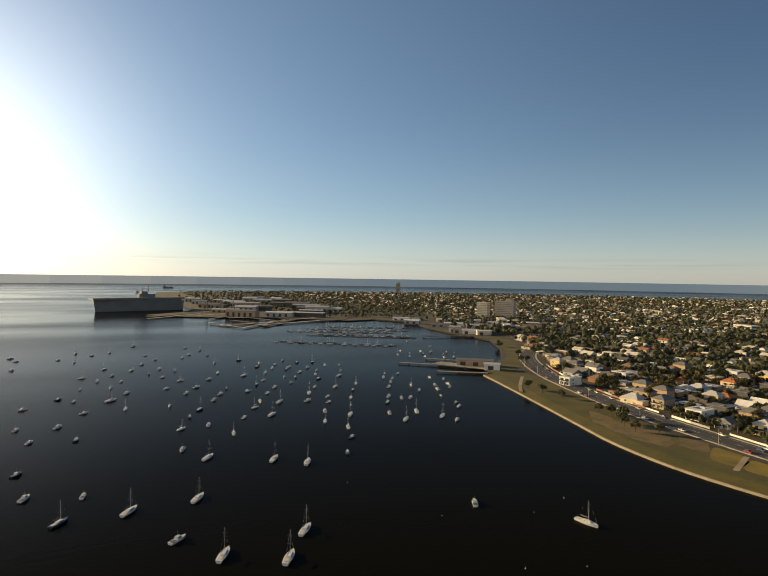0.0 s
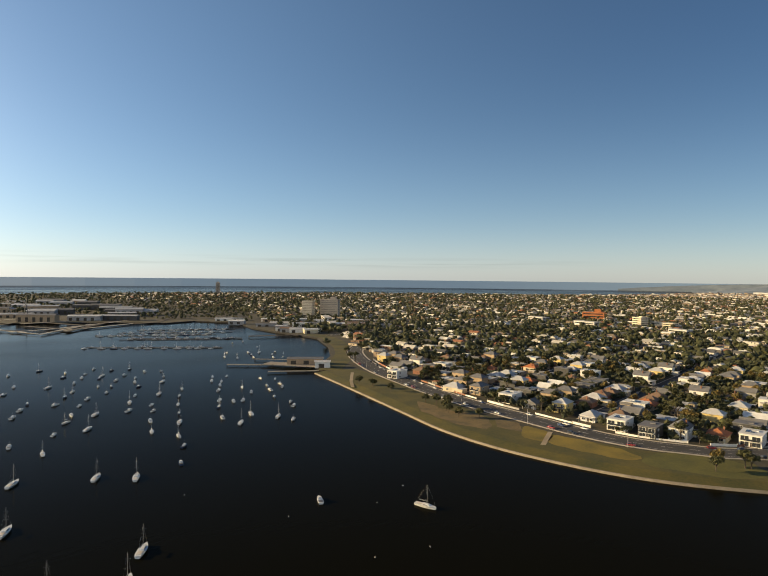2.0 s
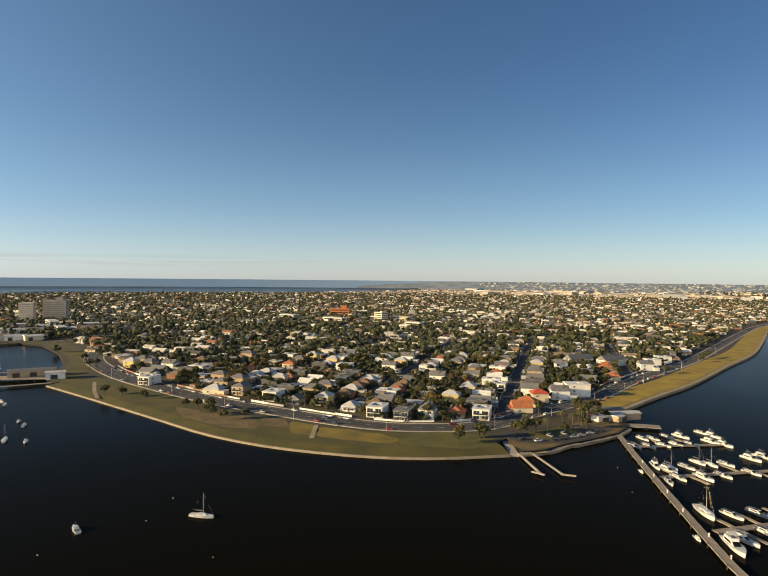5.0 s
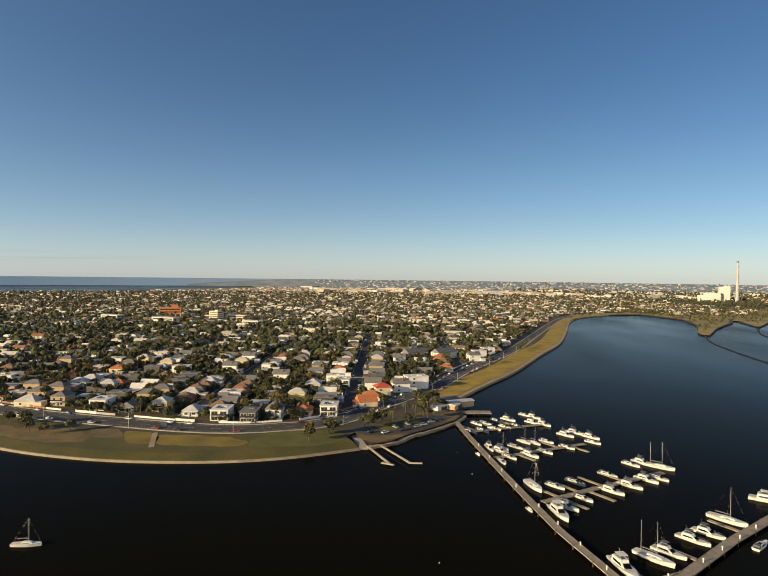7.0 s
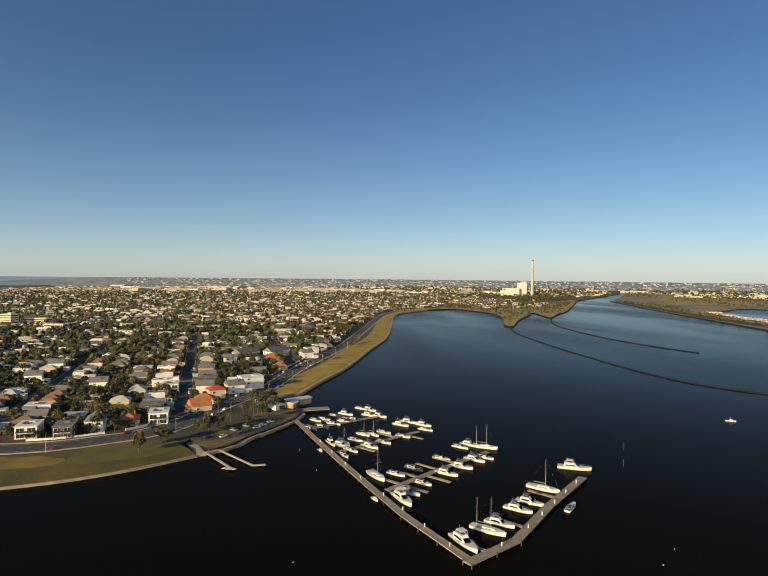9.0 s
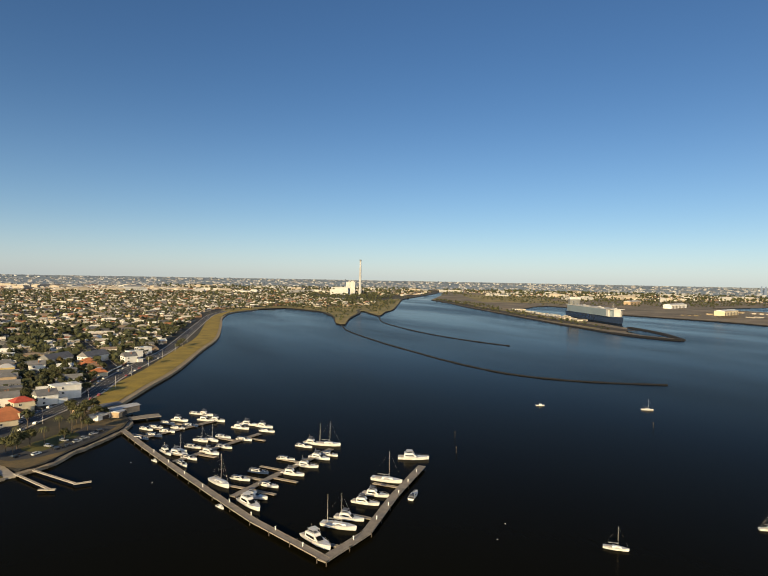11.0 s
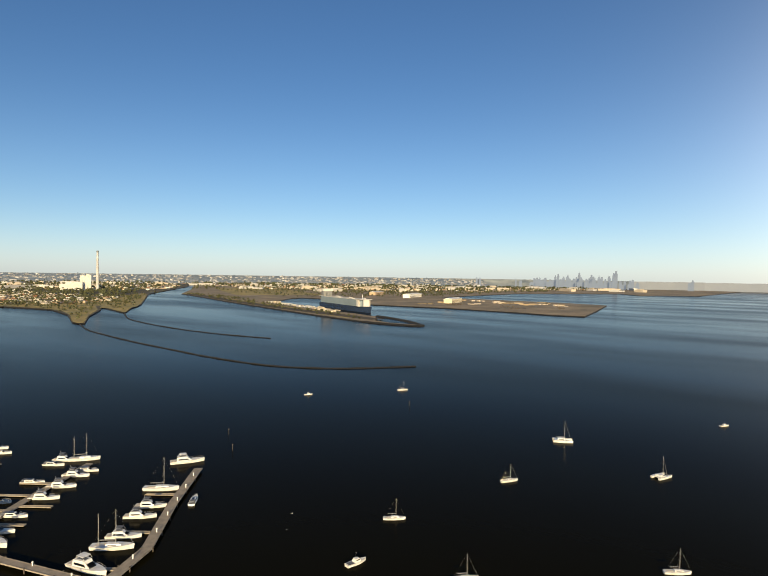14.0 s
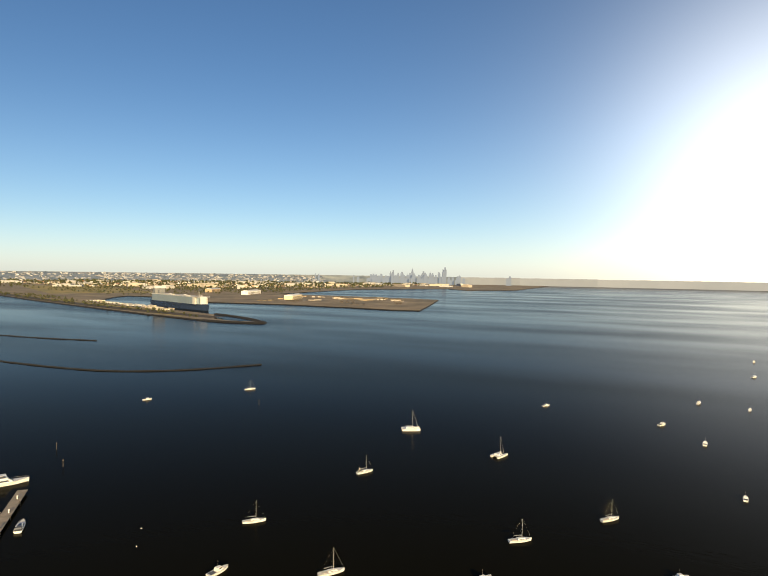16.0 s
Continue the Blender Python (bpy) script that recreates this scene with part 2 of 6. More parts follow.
def rod(bm, a, b, r0, r1=None, sides=6):
    a, b = Vector(a), Vector(b)
    d = b - a
    m = Matrix.Translation((a + b) / 2) @ d.to_track_quat("Z", "Y").to_matrix().to_4x4()
    bmesh.ops.create_cone(bm, cap_ends=True, segments=sides, radius1=r0, radius2=r0 if r1 is None else r1, depth=d.length, matrix=m)


def smooth_line(points, step=12.0):
    """Catmull-Rom through the points, at even steps."""
    p = [Vector((*q[:2], 0)) for q in points]
    p = [p[0] * 2 - p[1], *p, p[-1] * 2 - p[-2]]
    out = []
    for i in range(1, len(p) - 2):
        a, b, c, d = p[i - 1:i + 3]
        k = max(2, int((c - b).length / step))
        for j in range(k):
            t = j / k
            out.append(0.5 * (2 * b + (c - a) * t + (2 * a - 5 * b + 4 * c - d) * t * t + (3 * b - a - 3 * c + d) * t ** 3))
    return out + [p[-2]]


def ribbon(bm, line, left, right, z, thick=0.0):
    """A band along a line, from left to right of it, in metres."""
    rows = []
    for i, q in enumerate(line):
        d = (line[min(i + 1, len(line) - 1)] - line[max(i - 1, 0)]).normalized()
        s = Vector((-d.y, d.x, 0))
        rows.append([bm.verts.new(q + s * o + Vector((0, 0, h))) for o, h in ((left, z), (right, z), (right, z - thick), (left, z - thick))])
    for a, b in zip(rows, rows[1:]):
        for k in range(4 if thick else 1):
            bm.faces.new((a[k], a[(k + 1) % 4], b[(k + 1) % 4], b[k]))
    if thick:
        bm.faces.new(rows[0]), bm.faces.new(rows[-1])
    bmesh.ops.recalc_face_normals(bm, faces=bm.faces)


def inside(px, py, poly):
    """Which of the points lie in the polygon (arrays)."""
    hit = np.zeros(len(px), bool)
    for (x0, y0), (x1, y1) in zip(poly, poly[1:] + poly[:1]):
        if y0 == y1:
            continue
        hit ^= ((y0 > py) != (y1 > py)) & (px < (x1 - x0) * (py - y0) / (y1 - y0) + x0)
    return hit


def land(name, outline, z, bank, top_material, bank_material, label):
    """A slab of ground with sloping banks that run down under the water."""
    n = len(outline)
    area = sum(outline[i][0] * outline[(i + 1) % n][1] - outline[(i + 1) % n][0] * outline[i][1] for i in range(n))
    pts = [Vector((*q, 0)) for q in (outline if area > 0 else outline[::-1])]
    bm = bmesh.new()
    top = [bm.verts.new((q.x, q.y, z)) for q in pts]
    low = []
    for i, q in enumerate(pts):
        d = (pts[(i + 1) % n] - pts[i - 1]).normalized()
        low.append(bm.verts.new((q.x + d.y * bank, q.y - d.x * bank, -1.5)))
    for tri in tessellate_polygon([pts]):
        bm.faces.new([top[k] for k in tri])
    bmesh.ops.recalc_face_normals(bm, faces=bm.faces)
    for f in bm.faces:
        if f.normal.z < 0:
            f.normal_flip()
    sides = [bm.faces.new((top[i], low[i], low[(i + 1) % n], top[(i + 1) % n])) for i in range(n)]
    for f in sides:
        f.material_index = 1
    ob = part(name, bm, top_material)
    ob.data.materials.append(bank_material)
    return tagged(ob, label, "ground", kind="structure")


# ---- water and land ----
bm = bmesh.new()
bmesh.ops.create_grid(bm, x_segments=8, y_segments=8, size=5200)
tagged(part("water", bm, WATER), "calm dark bay water with faint wind ripples", "water", kind="structure")

SHORE_SOUTH = [(-1420, 140), (-1300, 100), (-1235, 30), (-1195, 50), (-1150, 120), (-1110, 215), (-1060, 300), (-1000, 370), (-1020, 430), (-937, 475), (-830, 445), (-740, 440), (-689, 443), (-640, 440), (-556, 398), (-486, 351), (-428, 292), (-408, 277)]
SHORE_BEACH = [(-408, 277), (-357, 264), (-301, 249), (-246, 234), (-205, 223), (-165, 219), (-130, 222), (-100, 229), (-76, 240), (-49, 258)]
SHORE_POINT = [(-56, 284), (-44, 263), (-35, 270), (-26, 287), (-15, 302), (-3, 322), (1, 340), (-3, 362), (-8, 385)]
SHORE_NORTH = [(-8, 385), (15, 449), (41, 517), (80, 649), (120, 781), (160, 982), (193, 1158), (242, 1315), (327, 1432), (416, 1477), (456, 1316), (427, 1155), (366, 975), (372, 944), (438, 1087), (530, 1250), (590, 1390), (560, 1290), (531, 1145), (612, 1280), (692, 1395), (1042, 2032), (1680, 2855), (2100, 3500)]
OCEAN = [(600, 4700), (-1300, 4600), (-1560, 4100), (-1500, 3300), (-1750, 2560), (-2150, 2150), (-2560, 1480), (-2800, 750), (-2700, 120), (-2050, 70), (-1560, 120)]
shore = smooth_line(SHORE_BEACH, 8)


def beside(line, i, off, z):
    """A point off to the left of a line's point i."""
    d = (line[min(i + 1, len(line) - 1)] - line[max(i - 1, 0)]).normalized()
    return line[i] + Vector((-d.y * off, d.x * off, z))


def profile(name, line, section, material, label, category):
    """A strip along a line with the cross-section given as (offset to the left, height)."""
    bm = bmesh.new()
    rows = [[bm.verts.new(beside(line, i, o, h)) for o, h in section] for i in range(len(line))]
    for a, b in zip(rows, rows[1:]):
        for k in range(len(section) - 1):
            bm.faces.new((a[k], b[k], b[k + 1], a[k + 1]))
    bmesh.ops.recalc_face_normals(bm, faces=bm.faces)
    if sum(f.normal.z for f in bm.faces) < 0:
        bmesh.ops.reverse_faces(bm, faces=bm.faces)
    return tagged(part(name, bm, material), label, category, kind="structure")


beach = [tuple(beside(shore, i, 11.0, 0))[:2] for i in range(len(shore) - 1)]
land("ground_town", SHORE_SOUTH[:-1] + beach + SHORE_POINT + SHORE_NORTH[1:] + OCEAN, 2.0, 0.8, SOIL, ROCK, "flat built-up peninsula with earth and scrub between the houses")

PORT = [(1152, 1996), (1071, 1739), (967, 1446), (858, 1090), (790, 863), (747, 690), (742, 640), (758, 580), (764, 590), (758, 640), (776, 690), (850, 755), (878, 830), (905, 930), (945, 1080), (1060, 1330), (1230, 1470), (1310, 1500), (1330, 1350), (1180, 1080), (1224, 850), (1216, 660), (1200, 545), (1216, 480), (1440, 540), (1750, 628), (1800, 790), (1790, 980), (1800, 1280), (2559, 1355), (3100, 1063), (2891, 880), (3150, 690), (4600, 760), (4650, 1000), (3900, 2700), (2900, 3900), (2250, 4300), (2000, 3300), (1500, 2500)]
land("ground_port", PORT, 2.0, 4.0, BARE, ROCK, "bare reclaimed port land with dark rock banks")


def backdrop(name, a0, a1, top, material, label, rough, far=4780, drop=0.0):
    """Far country or open sea that closes the view, nearly 5 km away."""
    bm = bmesh.new()
    rng = random.Random(4)
    k = max(2, int((a1 - a0) / 0.25))
    last = None
    for i in range(k + 1):
        a = radians(a0 + (a1 - a0) * i / k)
        x, y = far * math.sin(a), far * math.cos(a)
        pair = (bm.verts.new((x, y, -1)), bm.verts.new((x, y, top - drop * max(0.0, 1 - i * 0.022) ** 1.5 + rng.uniform(0, rough))))
        if last:
            bm.faces.new((last[0], pair[0], pair[1], last[1]))
        last = pair
    tagged(part(name, bm, material), label, "backdrop", kind="structure")


SEA_FAR = mat("open_sea_hazed", (0.07, 0.10, 0.13), (0.06, 0.085, 0.11), 0.001, 0.6)
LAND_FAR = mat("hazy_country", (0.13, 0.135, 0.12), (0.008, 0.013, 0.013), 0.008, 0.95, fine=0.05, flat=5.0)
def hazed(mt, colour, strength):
    """Puts the light of hazy air before a far thing into its material as a glow."""
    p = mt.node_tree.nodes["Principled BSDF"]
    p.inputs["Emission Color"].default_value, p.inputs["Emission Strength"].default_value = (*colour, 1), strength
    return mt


# air light over the far sea and country, put in as emission
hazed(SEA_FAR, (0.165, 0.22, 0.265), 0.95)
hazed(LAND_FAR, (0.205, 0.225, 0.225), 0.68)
# haze before the coast put into three glow colours, paler strip by strip
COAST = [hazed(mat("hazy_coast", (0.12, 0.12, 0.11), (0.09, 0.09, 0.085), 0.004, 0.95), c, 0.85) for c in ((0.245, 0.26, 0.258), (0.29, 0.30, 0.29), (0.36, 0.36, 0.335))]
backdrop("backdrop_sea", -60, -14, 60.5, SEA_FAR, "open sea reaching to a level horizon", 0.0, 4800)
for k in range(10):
    # glare put into the sea's glow colour in steps, paler towards the sun
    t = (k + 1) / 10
    pale = hazed(mat("open_sea_hazed", (0.07, 0.10, 0.13), (0.06, 0.085, 0.11), 0.001, 0.6), (0.165 + 0.30 * t * t, 0.22 + 0.24 * t * t, 0.265 + 0.16 * t * t), 0.95)
    backdrop("backdrop_sea", -64 - 4 * k if k < 9 else -135, -59.9 - 4 * k, 60.5, pale, "open sea with painted paling towards the low sun", 0.0, 4800)
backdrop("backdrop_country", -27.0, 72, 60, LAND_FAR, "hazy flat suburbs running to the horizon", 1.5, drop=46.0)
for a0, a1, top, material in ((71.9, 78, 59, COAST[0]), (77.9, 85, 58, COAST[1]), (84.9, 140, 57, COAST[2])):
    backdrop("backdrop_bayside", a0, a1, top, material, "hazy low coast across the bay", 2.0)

# ---- shore, roads, piers ----
MOWN = mat("mown_gold_grass", (0.215, 0.150, 0.014), (0.105, 0.083, 0.010), 0.08, 0.95, fine=0.9)
STONE = mat("worn_sea_wall_stone", (0.30, 0.24, 0.16), (0.18, 0.145, 0.10), 0.2, 0.9, fine=2.0)
SEAWALL = mat("pale_sea_wall", (0.27, 0.225, 0.16), (0.16, 0.135, 0.10), 0.25, 0.9, fine=2.0)
profile("sea_wall", shore, ((0.6, 0.7), (0.6, 1.0), (-0.3, 1.0), (-0.5, 0.5), (-0.9, -0.5)), SEAWALL, "low pale stone sea wall along the beach", "sea wall")
profile("grass_foreshore", shore, ((40.0, 2.06), (9.0, 2.06), (0.6, 0.95)), GRASS, "dry yellowing grass strip between beach and road", "grass")
north = smooth_line([(-14, 372), *SHORE_NORTH[:9]], 20)
bm = bmesh.new()
ribbon(bm, north, 24.0, -0.5, 2.06)
tagged(part("grass_north", bm, mat("golden_grass", (0.36, 0.245, 0.022), (0.17, 0.125, 0.014), 0.06, 0.95, fine=0.7)), "dry golden grass strip along the northern shore", "grass", kind="structure")
bm = bmesh.new()
ribbon(bm, north, 0.2, -4.6, 1.85, 3.0)
tagged(part("rock_bank", bm, SAND), "sandy stone bank at the water's edge", "bank", kind="structure")
bm = bmesh.new()
ribbon(bm, smooth_line([(1190, 2010), (1110, 1750), (1010, 1460), (905, 1110), (838, 880), (800, 760)], 40), 22, -26, 2.07)
tagged(part("grass_spit", bm, SCRUB), "tawny rough grass along the river spit", "grass", kind="structure")
bm = bmesh.new()
ribbon(bm, smooth_line([(1900, 2600), (1600, 2050), (1420, 1700)], 60), 150, -190, 2.06)
tagged(part("grass_dredge", bm, SCRUB), "wide tawny paddock behind the spit", "grass", kind="structure")

bm = bmesh.new()
ribbon(bm, smooth_line([(-689, 446), (-640, 443), (-556, 402), (-486, 355), (-428, 296), (-412, 283)], 14), 22, 0.5, 2.06)
bmesh.ops.recalc_face_normals(bm, faces=bm.faces)
tagged(part("grass_cove", bm, GRASS), "strip of dry grass and dirt round the cove", "grass", kind="structure")


def patch(name, corners, z, material, label, category, rag=2.4):
    bm = bmesh.new()
    loop = smooth_line([corners[-1], *corners, corners[0], corners[1]], 3.0)
    a, b = [min(range(len(loop)), key=lambda i: (loop[i] - Vector((*q, 0))).length if not skip or i > len(loop) // 2 else 1e9) for q, skip in ((corners[0], False), (corners[0], True))]
    loop = loop[a:b]
    corners = [(p.x + noise.noise(p * 0.12) * rag, p.y + noise.noise(p * 0.12 + Vector((9, 0, 0))) * rag) for p in loop]
    vs = [bm.verts.new((x, y, z)) for x, y in corners]
    for tri in tessellate_polygon([[Vector((x, y, 0)) for x, y in corners]]):
        bm.faces.new([vs[k] for k in tri])
    bmesh.ops.recalc_face_normals(bm, faces=bm.faces)
    for f in bm.faces:
        if f.normal.z < 0:
            f.normal_flip()
    return tagged(part(name, bm, material), label, category, kind="structure")


GREEN = mat("watered_grass", (0.115, 0.10, 0.012), (0.05, 0.054, 0.008), 0.08, 0.95, fine=0.9)
EARTH = mat("bare_earth", (0.17, 0.115, 0.042), (0.075, 0.058, 0.024), 0.12, 0.95, fine=0.8)
patch("grass_wetland", [(250, 1330), (330, 1440), (416, 1482), (456, 1318), (430, 1160), (370, 985), (376, 958), (440, 1095), (525, 1255), (586, 1388), (690, 1410), (960, 1950), (700, 1900), (560, 1560), (420, 1560), (250, 1430)], 2.05, SCRUB, "tawny scrub and rough grass on the river point", "grass")
patch("grass_river_point", [(592, 1386), (563, 1290), (538, 1160), (611, 1284), (688, 1396), (1030, 2030), (940, 1960)], 2.06, SCRUB, "tawny rough grass on a small river point", "grass")
patch("earth_point", [(-56, 286), (-44, 266), (-35, 273), (-27, 289), (-16, 304), (-5, 323), (-2, 340), (-20, 345), (-34, 318)], 2.06, EARTH, "brown earth and gravel at the point's edge", "earth")
for name, line, out, low in (("rock_bank", [(-46, 262), (-35, 270), (-26, 287), (-15, 302), (-4, 321), (1, 338)], 2.4, 1.5),):
    bm = bmesh.new()
    ribbon(bm, smooth_line(line, 4), 0.3, -out, 1.35, low)
    for v in bm.verts:
        v.co += Vector((noise.noise(v.co * 0.3), noise.noise(v.co * 0.3 + Vector((5, 0, 0))), noise.noise(v.co * 0.4) * 0.4)) * 1.5
    tagged(part(name, bm, STONE), "uneven tan rock edge of the point", "bank", kind="structure")
patch("lawn_west", [(-176, 262), (-159, 260), (-151, 243), (-165, 243)], 2.075, MOWN, "bright mown golden lawn beside the path", "lawn")
patch("lawn_east", [(-154, 259), (-112, 259), (-108, 247), (-146, 242)], 2.075, MOWN, "long bright mown golden lawn", "lawn")
patch("earth_patch", [(-262, 262), (-232, 258), (-205, 262), (-186, 240), (-211, 236), (-240, 243)], 2.07, EARTH, "worn patch of bare brown earth with scrub", "earth")
patch("car_park_shore", [(-199, 264), (-198, 263.8), (-183, 264.5), (-182, 264), (-170, 250), (-170.5, 249.5), (-185, 248), (-186, 248.2)], 2.08, EARTH, "small dirt car park beside the foreshore", "car park", 0.8)
patch("lawn_green", [(-104, 272), (-76, 283), (-60, 275), (-66, 258), (-100, 248)], 2.07, GREEN, "greener patch of watered lawn", "lawn")
patch("lawn_point", [(-47, 300), (-30, 322), (-24, 312), (-40, 290)], 2.115, GREEN, "green lawn with trees on the point", "lawn")
for k, pts in enumerate((((-160, 262), (-148, 237)), ((-384, 300), (-366, 285), (-350, 272), (-330, 258)))):
    bm = bmesh.new()
    ribbon(bm, [Vector((*q, 0)) for q in pts], 1.3, -1.3, 2.09)
    tagged(part("footpath", bm, SAND), "pale gravel footpath across the grass", "path", kind="structure")

STRAND = [(-560, 455), (-488, 385), (-391, 330), (-288, 296), (-233, 284), (-191, 279), (-151, 275), (-121, 277), (-97, 287), (-74, 303), (-47, 362), (-22, 421), (-6, 486), (18, 563), (51, 664), (96, 853), (152, 1094), (190, 1240), (240, 1360)]
strand = smooth_line(STRAND, 12)


def road(name, line, half, z, label):
    bm = bmesh.new()
    ribbon(bm, line, half, -half, z)
    ob = tagged(part(name, bm, ASPHALT), label, "road", kind="structure")
    kerb = bmesh.new()
    k = 1.6 if half > 5 else 0.7
    for side in (half, -half - k):
        ribbon(kerb, line, side + k, side, z + 0.12, 0.2)
    part("kerb", kerb, CONCRETE, ob)
    if half > 5:
        bm = bmesh.new()
        for i in range(0, len(line) - 1):
            a, b = line[i], line[i + 1]
            ribbon(bm, [a, a + (b - a) * 0.4], 0.12, -0.12, z + 0.01)
        for o in (half - 2.4, 2.4 - half):
            ribbon(bm, line, o + 0.07, o - 0.07, z + 0.01)
        part("lane_marking", bm, LINE, ob)
    return ob


bend = min(range(len(strand)), key=lambda i: (strand[i] - Vector((-60, 335, 0))).length)
road("road_strand", strand[:bend + 1], 8.0, 2.1, "asphalt shore road with white markings and pale kerbs")
road("road_north", strand[bend:], 5.6, 2.104, "asphalt shore road beside the northern grass strip")

# the town's grid leans a little to the west of north
GU, GV = Vector((-0.139, 0.990, 0)), Vector((0.990, 0.139, 0))
TOWN = [(-395, 350), (-291, 312), (-233, 300), (-151, 291), (-121, 293), (-92, 303), (-68, 325), (-60, 370), (-35, 425), (-20, 490), (4, 566), (36, 668), (81, 856), (138, 1100), (168, 1250), (225, 1420), (420, 1570), (560, 1500), (720, 1620), (960, 2030), (1500, 2830), (1900, 3500), (1000, 4400), (-1250, 4450), (-1480, 4050), (-1430, 3300), (-1680, 2520), (-2080, 2120), (-2480, 1460), (-2720, 740), (-2600, 200), (-1900, 130), (-1450, 190), (-1180, 330), (-1060, 470), (-930, 520), (-690, 480), (-590, 450), (-480, 400)]
STREET_V = [-24.4 - 94 * k for k in range(-3, 12)]
for k, v in enumerate(STREET_V[:10]):
    pts = [GU * u + GV * v for u in range(240, 1300, 20)]
    keep = inside(np.array([p.x for p in pts]), np.array([p.y for p in pts]), TOWN)
    line = [p for p, ok in zip(pts, keep) if ok]
    if len(line) > 4:
        road("road_street", line, 4.6, 2.09, "narrow asphalt side street between houses")
for u in (455, 640, 830):
    pts = [GU * u + GV * v for v in range(-760, 240, 20)]
    keep = inside(np.array([p.x for p in pts]), np.array([p.y for p in pts]), TOWN)
    road("road_cross", [p for p, ok in zip(pts, keep) if ok], 4.6, 2.085, "narrow asphalt cross street between houses")
bm = bmesh.new()
ribbon(bm, smooth_line([(-58, 296), (-48, 285), (-34, 291), (-22, 308), (-12, 330)], 6), 9, -7, 2.1)
tagged(part("pavement_point", bm, ASPHALT), "asphalt car park on the point", "car park", kind="structure")
bm = bmesh.new()
ribbon(bm, [Vector((-56, 281, 0)), Vector((-47, 259, 0))], 2.2, -2.2, 1.0, 1.6)
tagged(part("boat_ramp", bm, CONCRETE), "pale concrete boat ramp into the water", "ramp", kind="structure")


def pier(name, line, half, top, label, piles=True, mat_deck=DECK):
    """A timber pier: deck, edge beams and piles."""
    base = tagged(new(name), label, "pier")
    bm = bmesh.new()
    ribbon(bm, line, half, -half, top, 0.35)
    part("deck", bm, mat_deck, base)
    for side in (half, -half - 0.25):
        bm = bmesh.new()
        ribbon(bm, line, side + 0.25, side, top + 0.08, 0.4)
        part("edge_beam", bm, mat_deck, base)
    if piles:
        dist, pile = 0.0, None
        for a, b in zip(line, line[1:]):
            d = b - a
            s = Vector((-d.y, d.x, 0)).normalized()
            n = max(1, int(d.length / 10))
            for j in range(n):
                for side in (half + 0.3, -half - 0.3):
                    q = a + d * (j / n) + s * side
                    if pile is None:
                        bm = bmesh.new()
                        rod(bm, (0, 0, -2), (0, 0, top + 0.4), 0.2, 0.18, 7)
                        pile = part("pile", bm, TIMBER, base)
                        pile.location = q
                    else:
                        c = pile.copy()
                        scene.collection.objects.link(c)
                        c.location = q
    return base


def V(*p):
    return [Vector((x, y, 0)) for x, y in p]


pier("marina_pier", V((-7, 336), (6, 283), (18, 237), (27, 204), (35, 176), (43, 155), (49, 139)), 1.25, 1.3, "long weathered timber marina pier with dark fenders")
pier("marina_pier", V((47, 139.5), (67, 152), (90, 178), (118, 206)), 1.5, 1.28, "outer arm of weathered timber marina pier")
pier("pontoon", V((3, 301), (26, 314), (50, 328)), 1.1, 0.6, "narrow grey floating pontoon with berthed boats")
pier("pontoon", V((17, 256), (40, 272), (64, 289)), 1.1, 0.6, "narrow grey floating pontoon with berthed boats")
pier("pontoon", V((33, 203), (56, 222), (90, 248)), 1.2, 0.6, "narrow grey floating pontoon with berthed boats")
finger_spots = [((9, 304), 11, 1), ((21, 311), 11, 1), ((33, 318), 11, 1), ((24, 261), 11, 1), ((36, 269), 11, 1), ((50, 279), 11, 1), ((40, 209), 12, 1), ((49, 216), 12, 1), ((60, 225), 12, 1), ((70, 233), 12, 1), ((58, 145), 12, 1), ((76, 161), 12, 1), ((98, 186), 12, 1), ((40, 209), 12, -1), ((52, 219), 12, -1), ((28, 264), 10, -1), ((56, 283), 10, -1)]
for (x, y), length, side in finger_spots:
    d = Vector((-0.65, 0.76, 0)) * side
    a = Vector((x, y, 0)) + d * 1.3
    pier("finger_pontoon", [a, a + d * length], 0.5, 0.55, "short grey finger pontoon between berths", False)
pier("jetty", V((-46, 262), (-31, 236)), 0.28, 1.2, "short pale timber jetty with a crosspiece", False, CONCRETE)
pier("jetty", V((-35, 237), (-29, 235)), 0.35, 1.21, "crosspiece at a short timber jetty's end", False, CONCRETE)
pier("jetty", V((-40, 265), (-22, 239)), 0.28, 1.2, "short pale timber jetty with a crosspiece", False, CONCRETE)
pier("jetty", V((-23, 239), (-16.5, 239.5)), 0.35, 1.21, "crosspiece at a short timber jetty's end", False, CONCRETE)
pier("wharf_pier", V((-495, 236), (-456, 282)), 2.0, 1.6, "long grey timber finger pier at the old wharf")
pier("wharf_pier", V((-436, 246), (-412, 284)), 2.0, 1.6, "long grey timber finger pier at the old wharf")
pier("wharf_pier", V((-512, 275), (-470, 318)), 1.5, 1.6, "long grey timber finger pier at the old wharf")
pier("wharf", V((-478, 268), (-430, 300)), 9, 2.2, "broad timber wharf deck beside the cove")
pier("dark_pier", V((-712, 376), (-690, 442)), 4, 2.4, "dark piled pier across the cove", True, TIMBER)
